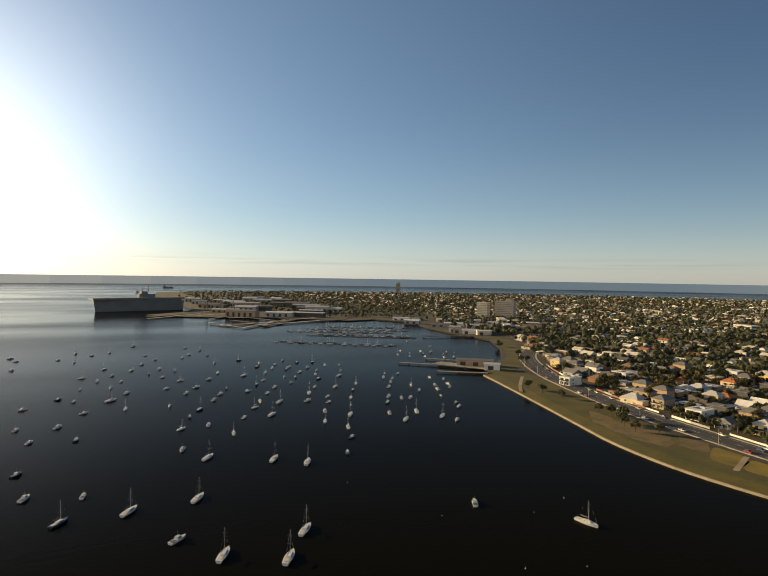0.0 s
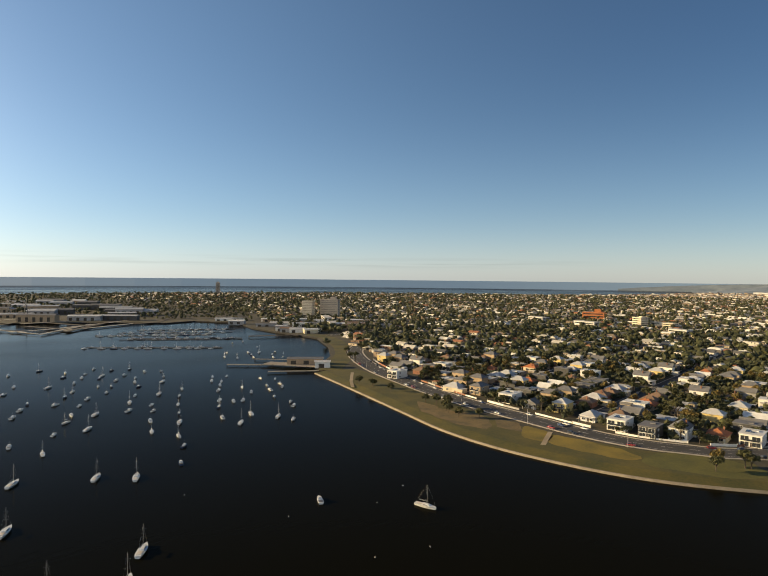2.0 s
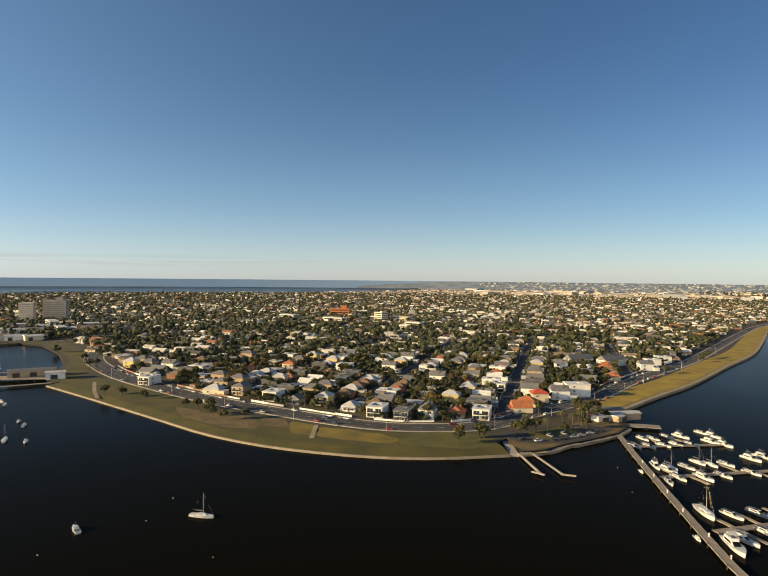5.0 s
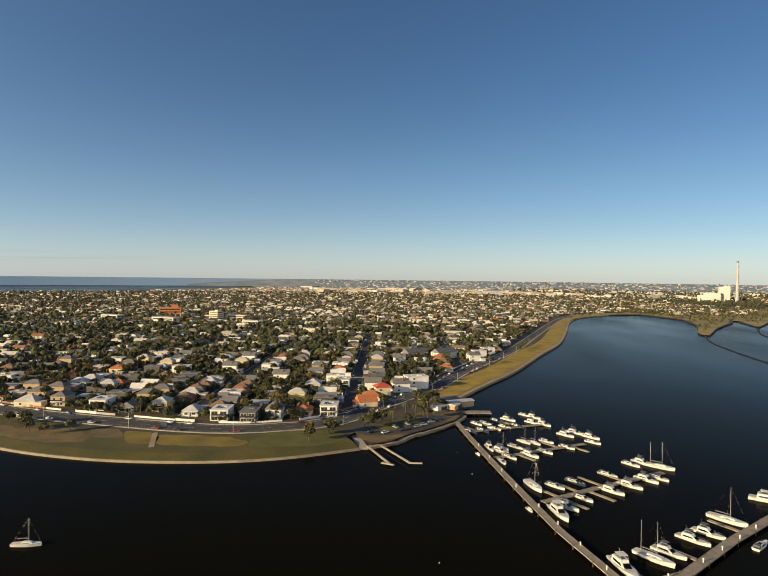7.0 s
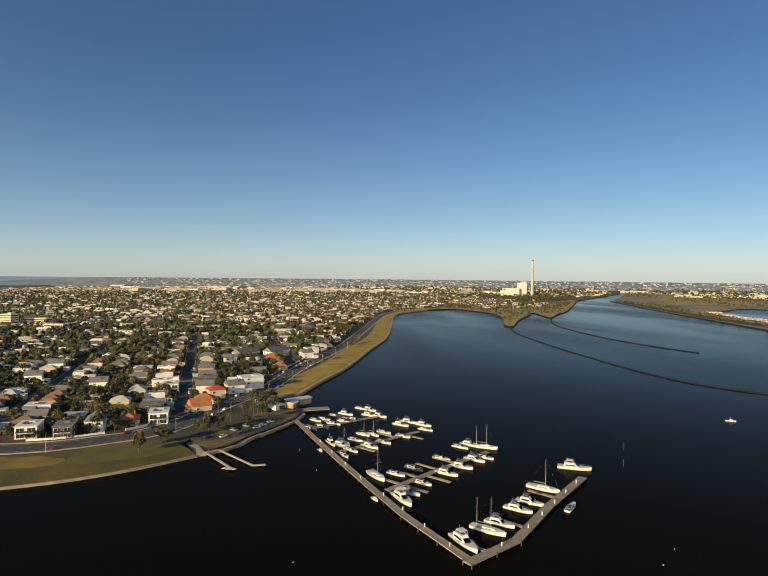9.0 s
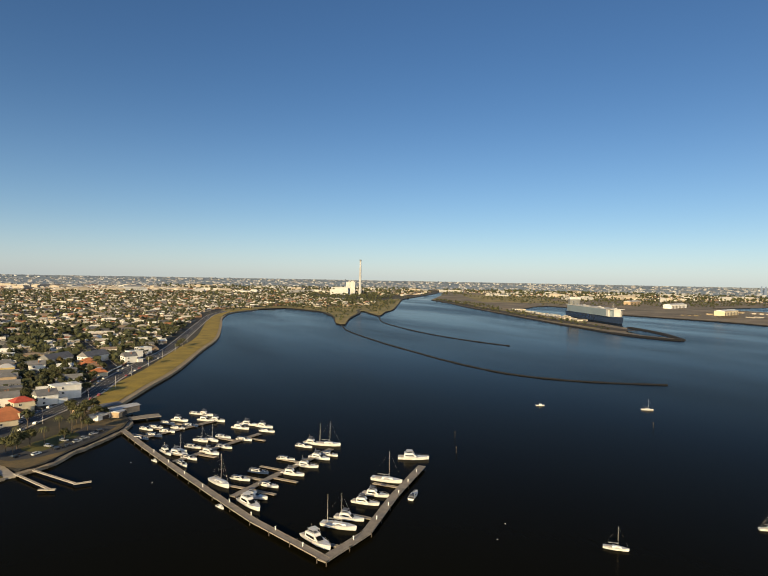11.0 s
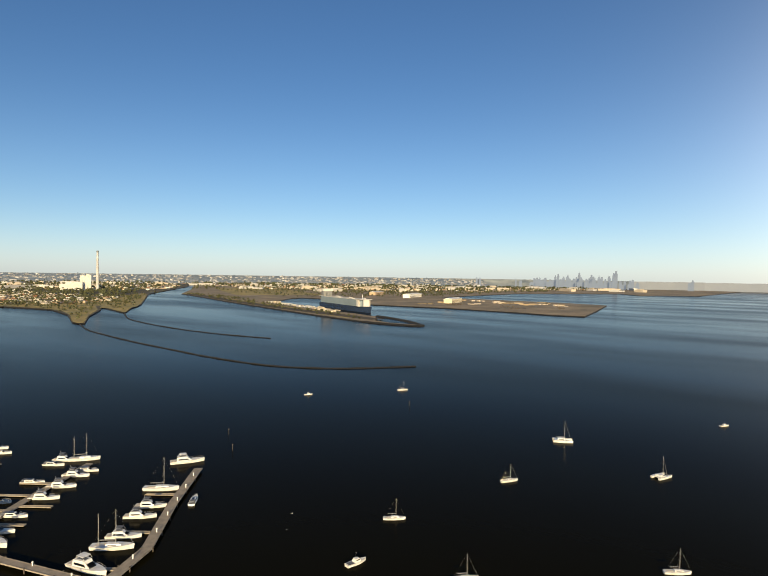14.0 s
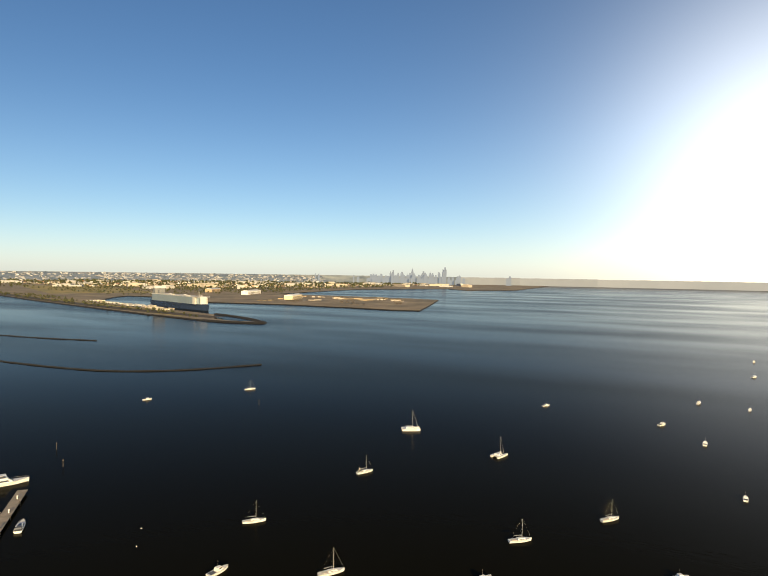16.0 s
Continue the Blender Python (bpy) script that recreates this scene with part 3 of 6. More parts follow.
for a, b in (((-718, 168), (-626, 295)), ((-779, 225), (-700, 360)), ((-790, 240), (-712, 365)), ((-874, 252), (-800, 395)), ((-850, 215), (-780, 360)), ((-905, 290), (-840, 420))):
    pier("far_pontoon", V(a, b), 1.3, 0.7, "long dark floating pontoon in the distant marina", False, TIMBER)


def rock_ridge(name, points, half, top, label, seed):
    """A breakwater of tumbled stone: an uneven ridge with loose blocks on its flanks."""
    rng = random.Random(seed)
    line = smooth_line(points, 7)
    bm = bmesh.new()
    rows = []
    for i, q in enumerate(line):
        d = (line[min(i + 1, len(line) - 1)] - line[max(i - 1, 0)]).normalized()
        s = Vector((-d.y, d.x, 0))
        rows.append([bm.verts.new(q + s * (o * half * rng.uniform(0.85, 1.15)) + Vector((0, 0, h + rng.uniform(-0.25, 0.3) * (h > 0)))) for o, h in ((-1.5, -1.2), (-0.9, top * 0.5), (-0.35, top), (0.35, top), (0.9, top * 0.5), (1.5, -1.2))])
    for a, b in zip(rows, rows[1:]):
        for k in range(5):
            bm.faces.new((a[k], b[k], b[k + 1], a[k + 1]))
    bm.faces.new(rows[0]), bm.faces.new(rows[-1])
    for i in range(len(line) * 2):
        q = rng.choice(line)
        o = rng.uniform(-1.2, 1.2) * half
        m = Matrix.Translation((q.x + o, q.y + rng.uniform(-half, half), 0.3)) @ Euler((rng.random() * 3, rng.random() * 3, rng.random() * 3)).to_matrix().to_4x4() @ Matrix.Diagonal((rng.uniform(0.8, 2), rng.uniform(0.8, 1.6), rng.uniform(0.7, 1.4), 1))
        bmesh.ops.create_icosphere(bm, subdivisions=1, radius=0.3 * half ** 0.7, matrix=m)
    bmesh.ops.recalc_face_normals(bm, faces=bm.faces)
    return tagged(part(name, bm, ROCK), label, "breakwater", kind="structure")


rock_ridge("breakwater_long", [(370, 960), (338, 850), (324, 745), (316, 650), (313, 574), (311, 500), (316, 434), (326, 398), (350, 362), (383, 336), (414, 317)], 1.15, 0.8, "long curving training wall of dark stone", 1)
rock_ridge("breakwater_short", [(533, 1150), (472, 1003), (449, 880), (440, 770), (445, 675), (462, 594)], 1.2, 0.8, "shorter curving training wall of dark stone", 2)
rock_ridge("breakwater_spit", [(872, 770), (842, 690), (795, 612), (760, 576), (745, 630), (748, 690)], 5.0, 2.4, "dark stone breakwater round the spit's tip", 3)
for p in (((-1164, 29), (-1298, 171)), ((-1097, 135), (-1172, 188)), ((-992, 123), (-921, 194), (-1209, 393)), ((-1052, 167), (-955, 208)), ((-1112, 209), (-1004, 250)), ((-1152, 260), (-1083, 313)), ((-1006, 319), (-1018, 362), (-1162, 450))):
    pier("dock_jetty", V(*p), 4.0, 2.4, "dark timber and stone dock arm", False, TIMBER)

for p in (((-1124, 29), (-1245, 132)),
          ((-1007, 123), (-901, 159), (-1045, 262)),
          ((-1109, 170), (-1145, 287)),
          ((-955, 133), (-984, 200), (-1090, 333)),
          ((-1189, 121), (-1256, 215)),
          ((-944, 198), (-1016, 320))):
    pier("dock_pier", V(*p), 3.6, 2.3, "long grey concrete dock arm with berthed craft", False, CONCRETE)

# ---- houses ----
PAINT = {
    "white": mat("white_render", (0.74, 0.71, 0.64), (0.60, 0.57, 0.50), 0.3, 0.8),
    "cream": mat("cream_render", (0.62, 0.53, 0.36), (0.50, 0.42, 0.28), 0.3, 0.8),
    "grey": mat("grey_weatherboard", (0.36, 0.35, 0.33), (0.27, 0.26, 0.25), 0.3, 0.8),
    "brick": mat("red_brick", (0.28, 0.13, 0.075), (0.18, 0.085, 0.05), 0.5, 0.9, fine=6),
    "tan": mat("tan_brick", (0.42, 0.31, 0.19), (0.30, 0.22, 0.14), 0.5, 0.9, fine=6),
    "dark": mat("charcoal_cladding", (0.07, 0.068, 0.065), (0.045, 0.044, 0.043), 0.4, 0.7),
    "yellow": mat("yellow_render", (0.60, 0.46, 0.18), (0.48, 0.36, 0.14), 0.3, 0.8),
}
ROOF = {
    "zinc": mat("pale_metal_roof", (0.50, 0.49, 0.47), (0.38, 0.37, 0.36), 0.25, 0.55, 0.0),
    "slate": mat("grey_slate_roof", (0.17, 0.165, 0.165), (0.11, 0.11, 0.11), 0.4, 0.75, fine=4),
    "terracotta": mat("terracotta_roof", (0.42, 0.15, 0.055), (0.28, 0.10, 0.04), 0.4, 0.85, fine=4),
    "red": mat("red_roof", (0.45, 0.075, 0.04), (0.32, 0.05, 0.03), 0.4, 0.8, fine=4),
    "brown": mat("brown_tile_roof", (0.22, 0.14, 0.09), (0.15, 0.095, 0.06), 0.4, 0.85, fine=4),
    "white": mat("white_roof_sheet", (0.66, 0.65, 0.62), (0.52, 0.51, 0.48), 0.25, 0.6),
}
GLASS = mat("window_glass", (0.02, 0.024, 0.03), (0.04, 0.045, 0.05), 0.8, 0.08)
TRIM = mat("painted_trim", (0.68, 0.66, 0.61), (0.55, 0.53, 0.49), 0.5, 0.7)


def hip_roof(bm, w, d, z, rise, ridge, over=0.5):
    """A hipped roof with closed eaves; ridge 1 makes a gable."""
    w, d = w / 2 + over, d / 2 + over
    r = max(d - w * (1 - ridge), 0.3) if ridge < 1 else d
    lo = [bm.verts.new((x, y, z)) for x, y in ((-w, -d), (w, -d), (w, d), (-w, d))]
    up = [bm.verts.new((x, y, z + 0.18)) for x, y in ((-w, -d), (w, -d), (w, d), (-w, d))]
    top = [bm.verts.new((0, -r, z + rise)), bm.verts.new((0, r, z + rise))]
    for k in range(4):
        bm.faces.new((lo[k], lo[(k + 1) % 4], up[(k + 1) % 4], up[k]))
    bm.faces.new(lo[::-1])
    for f in ((up[0], up[1], top[0]), (up[1], up[2], top[1], top[0]), (up[2], up[3], top[1]), (up[3], up[0], top[0], top[1])):
        bm.faces.new(f)
    bmesh.ops.recalc_face_normals(bm, faces=bm.faces)


def window_part(parent, x, y, z, w, h, side):
    """A framed window set proud of the wall; side: the way it faces (0 front, 1 right, 2 back, 3 left)."""
    turn = side * math.pi / 2
    bm = bmesh.new()
    for bx, bz, sx, sz in ((0, 0, w + 0.2, 0.1), (0, h, w + 0.2, 0.1), (-w / 2, 0, 0.1, h), (w / 2, 0, 0.1, h), (0, 0, 0.07, h)):
        box(bm, bx, -0.05, bz, sx, 0.14, sz)
    frame_ob = part("window", bm, TRIM, parent)
    frame_ob.matrix_local = Matrix.Translation((x, y, z)) @ Matrix.Rotation(turn, 4, "Z")
    bm = bmesh.new()
    box(bm, 0, -0.02, 0.05, w, 0.06, h - 0.02)
    part("pane", bm, GLASS, frame_ob)


def house(label, paint, roof, w, d, storeys, kind, extras=()):
    """A detached house, its front towards -y."""
    base = tagged(new("house"), label, "house", "houses of the town")
    w, d = w * 0.92, d * 0.92
    h = 0.4 + 2.9 * storeys
    bm = bmesh.new()
    box(bm, 0, 0, -0.6, w, d, h + 0.6)
    if kind == "gable":
        for s in (-d / 2, d / 2):
            t = 0.02 if s > 0 else -0.02
            a = [bm.verts.new((x, s - t, z)) for x, z in ((-w / 2, h), (w / 2, h), (0, h + w * 0.36))]
            bm.faces.new(a)
    part("wall", bm, PAINT[paint], base)
    bm = bmesh.new()
    if kind == "flat":
        box(bm, 0, 0, h, w + 0.7, d + 0.7, 0.35)
        box(bm, w * 0.1, d * 0.15, h + 0.35, w * 0.3, d * 0.2, 0.5)
    else:
        hip_roof(bm, w, d, h, w * (0.30 if kind == "hip" else 0.37), 0.1 if kind == "hip" else 1.0)
    part("roof", bm, ROOF[roof], base)
    for s in range(storeys):
        z = 0.9 + 3.0 * s
        big = kind == "flat"
        for k in range(2 if w < 11 else 3):
            n = 2 if w < 11 else 3
            window_part(base, (k + 0.5) / n * w - w / 2, -d / 2 - 0.02, z - (0.5 if big else 0), w / n * (0.72 if big else 0.42), 2.1 if big else 1.4, 0)
        window_part(base, w / 2 + 0.02, -d * 0.2, z, 1.6, 1.3, 1)
    bm = bmesh.new()
    box(bm, w * 0.04, -d / 2 - 0.06, 0.2, 1.0, 0.1, 2.1)
    part("door", bm, TIMBER, base)
    if "verandah" in extras:
        bm = bmesh.new()
        box(bm, 0, -d / 2 - 1.3, 2.75, w * 0.95, 2.6, 0.14)
        part("verandah_roof", bm, ROOF[roof], base)
        for x in (-w * 0.45, 0, w * 0.45):
            bm = bmesh.new()
            box(bm, x, -d / 2 - 2.4, -0.4, 0.14, 0.14, 3.15)
            part("post", bm, TRIM, base)
    if "balcony" in extras:
        bm = bmesh.new()
        box(bm, 0, -d / 2 - 0.9, 3.2, w * 0.8, 1.8, 0.22)
        part("balcony", bm, PAINT["white"], base)
        bm = bmesh.new()
        box(bm, 0, -d / 2 - 1.75, 3.42, w * 0.8, 0.05, 0.95)
        part("balustrade", bm, GLASS, base)
    if "wing" in extras:
        bm = bmesh.new()
        box(bm, w * 0.35, d / 2 + 2.5, -0.6, w * 0.6, 5, 3.6)
        part("rear_wing", bm, PAINT[paint], base)
        bm = bmesh.new()
        box(bm, w * 0.35, d / 2 + 2.6, 3.0, w * 0.65, 5.3, 0.25)
        part("wing_roof", bm, ROOF["zinc"], base)
    if "chimney" in extras:
        bm = bmesh.new()
        box(bm, w * 0.25, d * 0.1, h, 0.8, 0.6, w * 0.3 + 0.9)
        part("chimney", bm, PAINT["brick"], base)
    if "solar" in extras:
        for k in range(2):
            bm = bmesh.new()
            box(bm, -w * 0.2 + k * 2.2, 0, h + 0.5, 1.9, d * 0.4, 0.08)
            part("solar_panel", bm, GLASS, base)
    return base


KINDS = [
    ("white weatherboard cottage with a pale hipped metal roof", "white", "zinc", 10, 13, 1, "hip", ("verandah", "wing")),
    ("cream rendered house under a terracotta hipped roof", "cream", "terracotta", 11, 13, 1, "hip", ("verandah", "chimney")),
    ("grey weatherboard cottage with a slate gable roof", "grey", "slate", 9, 14, 1, "gable", ("verandah", "wing")),
    ("red-brick house under a brown tiled hipped roof", "brick", "brown", 11, 12, 1, "hip", ("chimney",)),
    ("white two-storey modern house with flat roof and balcony", "white", "white", 11, 15, 2, "flat", ("balcony", "solar")),
    ("tan brick two-storey house under a grey hipped roof", "tan", "slate", 10, 13, 2, "hip", ("balcony",)),
    ("charcoal two-storey modern house with a flat roof", "dark", "slate", 10, 14, 2, "flat", ("balcony",)),
    ("white gabled cottage with a bright pale metal roof", "white", "white", 9, 13, 1, "gable", ("wing",)),
    ("yellow two-storey house with a pale metal hipped roof", "yellow", "zinc", 10, 12, 2, "hip", ("balcony",)),
    ("white gabled two-storey house under a slate roof", "white", "slate", 10, 13, 2, "gable", ("wing", "chimney")),
    ("cream cottage with a wide zinc hipped roof", "cream", "zinc", 12, 14, 1, "hip", ("wing",)),
    ("low tan brick house with a pale flat metal roof", "tan", "zinc", 12, 13, 1, "flat", ()),
]
PROTO = [house(*k) for k in KINDS]
extra_kinds = {
    "orange": house("cream gabled cottage with a bright terracotta roof", "cream", "terracotta", 12, 13, 1, "gable", ("verandah",)),
    "red": house("cream two-storey house under a red hipped roof", "cream", "red", 10, 12, 2, "hip", ("balcony",)),
    "flats": house("white three-storey block of flats with balconies", "white", "white", 12, 18, 3, "flat", ("balcony",)),
    "hall": house("long grey two-storey building with a slate gable roof", "white", "slate", 13, 30, 2, "gable", ()),
}
used = set()
taken = []


def put(proto, x, y, turn, scale=1.0, z=2.0):
    m = Matrix.Translation((x, y, z)) @ Matrix.Rotation(-radians(turn), 4, "Z") @ Matrix.Scale(scale, 4)
    taken.append((x, y))
    if proto not in used:
        used.add(proto)
        proto.matrix_basis = m
        return proto
    return copy_thing(proto, m)


FRONT = [("white2", -202, 308, 2), ("y", -183, 311, 8), ("w", -139, 299, 4), ("d", -121, 297, 6), ("c", -109, 306, 9), ("n", -95, 318, 1), ("f", -80, 322, 4), ("o", -62, 350, -1), ("r", -57, 385, -2), ("g", -46, 402, 9), ("a", -36, 418, -3), ("b", -91, 411, 4), ("q", -112, 404, 10), ("s", -135, 380, 11), ("t", -341, 314, 4), ("u", -253, 314, 5), ("v", -222, 309, 4), ("x", -160, 305, 0), ("h1", -22, 590, -4), ("h2", -52, 580, -4), ("z", 14, 612, 4), ("z2", 8, 575, 9), ("z3", 24, 640, 4)]
for key, x, y, k in FRONT:
    face = -8 if x < -70 else 66
    proto = PROTO[k] if k >= 0 else extra_kinds[{-1: "orange", -2: "red", -3: "flats", -4: "hall"}[k]]
    put(proto, x, y, face if k != -4 else 40)

rng = random.Random(11)
near_spots, far_spots = [], []
for v in STREET_V + [-24.4 - 94 * k for k in range(12, 26)] + [-24.4 + 94 * k for k in range(4, 12)]:
    for side in (-1, 1):
        for row in (0, 1):
            u = 240.0 + rng.uniform(0, 8)
            while u < 4200:
                du = rng.uniform(13.5, 18.5)
                u += du if u < 1500 else du * 1.5
                off = (15.5 if row == 0 else 36.5) * side + rng.uniform(-1.5, 1.5)
                loose = min(1.0, max(0.0, (u - 650) / 500))
                p = GU * (u + loose * rng.uniform(-9, 9)) + GV * (v + off + loose * rng.uniform(-26, 26))
                if row == 1 and rng.random() < 0.45:
                    continue
                far_spots.append((p.x, p.y, -8 + (-90 if side > 0 else 90) + rng.uniform(-3 - 25 * loose, 3 + 25 * loose) + (0 if row == 0 else 180)))
far_spots = np.array(far_spots)
dist = np.hypot(far_spots[:, 0], far_spots[:, 1])
ok = inside(far_spots[:, 0], far_spots[:, 1], TOWN) & (dist < 4300)
# keep clear of cross streets and of the parks
uu = far_spots[:, 0] * GU.x + far_spots[:, 1] * GU.y
for u in (455, 640, 830):
    ok &= np.abs(uu - u) > 11
sea_side = (far_spots[:, 0] < -640) & (far_spots[:, 1] < 620)
ok &= ~sea_side
far_spots, dist = far_spots[ok], dist[ok]
keep = np.ones(len(far_spots), bool)
for x, y in taken:
    keep &= np.hypot(far_spots[:, 0] - x, far_spots[:, 1] - y) > 15
far_spots, dist = far_spots[keep], dist[keep]
order = np.argsort(dist)
near_spots = far_spots[order[:138]]
rest = far_spots[order[138:]]
rest = rest[np.random.RandomState(3).rand(len(rest)) < np.clip(0.92 + rest[:, 0] / 2600, 0.5, 0.92)]
weights = [0, 1, 2, 3, 3, 4, 5, 5, 7, 8, 9, 10, 11, 11, 6, 6, 2, 2]
for x, y, a in near_spots:
    put(PROTO[rng.choice(weights)], x, y, a)


def far_houses(name, spots, label, seed, size=1.0):
    """Many simple houses in one mesh: walls with dark window bands, hipped or flat roofs."""
    r = np.random.RandomState(seed)
    n = len(spots)
    w, d = r.uniform(8, 11.5, n) * size, r.uniform(11, 16, n) * size
    h = np.where(r.rand(n) < 0.2 * size, 5.6, 3.0 * size ** 0.4) * r.uniform(0.9, 1.1, n)
    rise = np.where(r.rand(n) < 0.42, 0.35, w * r.uniform(0.16, 0.30, n))
    a = -np.radians(spots[:, 2])
    c, s = np.cos(a), np.sin(a)
    unit = np.array([(-1, -1, 0), (1, -1, 0), (1, 1, 0), (-1, 1, 0), (-1, -1, 1), (1, -1, 1), (1, 1, 1), (-1, 1, 1)], float)
    lx = unit[None, :, 0] * w[:, None] / 2
    ly = unit[None, :, 1] * d[:, None] / 2
    lz = unit[None, :, 2] * h[:, None]
    rx = np.stack([-w / 2 - 0.5, w / 2 + 0.5, w / 2 + 0.5, -w / 2 - 0.5, 0 * w, 0 * w], 1)
    ry = np.stack([-d / 2 - 0.5, -d / 2 - 0.5, d / 2 + 0.5, d / 2 + 0.5, -np.maximum(d / 2 - w * 0.42, 0.4), np.maximum(d / 2 - w * 0.42, 0.4)], 1)
    flat = rise < 0.5
    rx[flat, 4:] = 0
    ry[flat, 4], ry[flat, 5] = -d[flat] / 2, d[flat] / 2
    gable = (r.rand(n) < 0.72) & ~flat
    ry[gable, 4], ry[gable, 5] = -d[gable] / 2 - 0.5, d[gable] / 2 + 0.5
    rz = np.stack([h - 0.05] * 4 + [h + rise] * 2, 1)
    # window bands proud of the front and side walls
    gx, gy, gz = [], [], []
    for fx, fy, ax in ((-0.25, -1.01, 0), (0.25, -1.01, 0), (1.01, -0.3, 1), (1.01, 0.3, 1), (-1.01, -0.3, 1), (-1.01, 0.3, 1)):
        for su, sv in ((-1, 0), (1, 0), (1, 1), (-1, 1)):
            gx.append((fx + (0.16 * su if ax == 0 else 0)) * w / 2 * (1 if ax == 0 else 1))
            gy.append((fy + (0.12 * su if ax == 1 else 0)) * d / 2)
            gz.append(h - 0.7 - 1.3 * (1 - sv) * 1.0)
    X = np.concatenate([lx, rx, np.stack(gx, 1)], 1)
    Y = np.concatenate([ly, ry, np.stack(gy, 1)], 1)
    Z = np.concatenate([lz, rz, np.stack(gz, 1)], 1)
    k = X.shape[1]
    verts = np.stack([spots[:, :1] + X * c[:, None] - Y * s[:, None], spots[:, 1:2] + X * s[:, None] + Y * c[:, None], Z + 1.9], -1).reshape(-1, 3)
    quads = [(0, 1, 5, 4), (1, 2, 6, 5), (2, 3, 7, 6), (3, 0, 4, 7), (9, 10, 13, 12), (11, 8, 12, 13), (8, 9, 12, 12), (10, 11, 13, 13)] + [tuple(14 + 4 * q + e for e in range(4)) for q in range(6)]
    idx = [0] * 4 + [1] * 4 + [2] * 6
    tri = []
    mi = []
    for q, m in zip(quads, idx):
        tri.append(q[:3])
        mi.append(m)
        if q[3] != q[2]:
            tri.append((q[0], q[2], q[3]))
            mi.append(m)
    faces = (np.array(tri)[None] + (np.arange(n) * k)[:, None, None]).reshape(-1, 3)
    ob = soup(name, verts, faces, [FAR_WALLS, FAR_ROOFS, FAR_GLASS], np.tile(mi, n))
    return tagged(ob, label, "houses", kind="stuff")


out = near_spots[:, :2]
out = np.concatenate([np.stack([far_spots[order[:900], 0] + np.random.RandomState(6 + k).uniform(-13, 13, 900), far_spots[order[:900], 1] + np.random.RandomState(16 + k).uniform(-13, 13, 900), np.random.RandomState(26 + k).choice([-8, 82], 900)], 1) for k in range(2)])
clear = inside(out[:, 0], out[:, 1], TOWN)
for x, y in [(q[0], q[1]) for q in taken]:
    clear &= np.hypot(out[:, 0] - x, out[:, 1] - y) > 8.5
vs = out[:, 0] * GV.x + out[:, 1] * GV.y
clear &= np.abs((vs + 24.4 + 47) % 94 - 47) > 8
far_houses("outbuildings", out[clear], "small garages, sheds and lean-tos behind the houses", 9, 0.42)
wing = rest[np.hypot(rest[:, 0], rest[:, 1]) < 2000].copy()
wa = np.radians(wing[:, 2])
ws = np.random.RandomState(12)
wx, wy = ws.choice([-4.6, 4.6], len(wing)), ws.uniform(-5, 5, len(wing))
wing[:, 0] += wx * np.cos(wa) + wy * np.sin(wa)
wing[:, 1] += -wx * np.sin(wa) + wy * np.cos(wa)
wing[:, 2] += 90
far_houses("house_wings", wing, "side wings and lean-to roofs of the close-packed houses", 19, 0.62)
far_houses("far_houses", rest, "close-packed suburban houses with pale walls and mixed roofs", 5)

# ---- trees ----


def leafy(bm, centre, radius, n, size, rng):
    """A clump of leaf cards round a centre."""
    for _ in range(n):
        d = Vector((rng.gauss(0, 1), rng.gauss(0, 1), rng.gauss(0, 0.8))).normalized()
        p = Vector(centre) + d * radius * rng.uniform(0.6, 1.08)
        q = Euler((rng.uniform(-1.2, 1.2), rng.uniform(-1.2, 1.2), rng.uniform(0, 6.3))).to_matrix()
        s = size * rng.uniform(0.6, 1.4)
        bm.faces.new([bm.verts.new(p + q @ Vector((x * s, y * s, z * s))) for x, y, z in ((-0.5, -0.4, 0), (0.6, -0.3, 0.15), (0.4, 0.5, 0), (-0.4, 0.4, 0.2))])


def tree(seed, h, spread, leaf, label):
    rng = random.Random(seed)
    base = tagged(new("tree"), label, "tree", "trees of the town")
    bm = bmesh.new()
    rod(bm, (0, 0, -0.3), (0.2, 0.1, h * 0.45), h * 0.035, h * 0.022, 7)
    limbs = []
    for k in range(6):
        a = k * 1.05 + rng.uniform(-0.3, 0.3)
        tip = (math.cos(a) * spread * 0.55, math.sin(a) * spread * 0.55, h * rng.uniform(0.6, 0.8))
        rod(bm, (0.2, 0.1, h * rng.uniform(0.28, 0.45)), tip, h * 0.016, h * 0.006, 5)
        limbs.append(tip)
    part("trunk", bm, BARK, base)
    bm = bmesh.new()
    limbs += [(rng.uniform(-0.3, 0.3) * spread, rng.uniform(-0.3, 0.3) * spread, h * rng.uniform(0.72, 0.9)) for _ in range(5)]
    for t in limbs:
        r = spread * rng.uniform(0.26, 0.42)
        m = Matrix.Translation(t) @ Matrix.Diagonal((r * 0.8, r * 0.8, r * 0.62, 1))
        vs = bmesh.ops.create_icosphere(bm, subdivisions=1, radius=1, matrix=m)["verts"]
        for v in vs:
            v.co += Vector((rng.uniform(-1, 1), rng.uniform(-1, 1), rng.uniform(-1, 1))) * r * 0.22
        leafy(bm, t, r, 55, r * 0.42, rng)
    part("crown", bm, leaf, base)
    return base


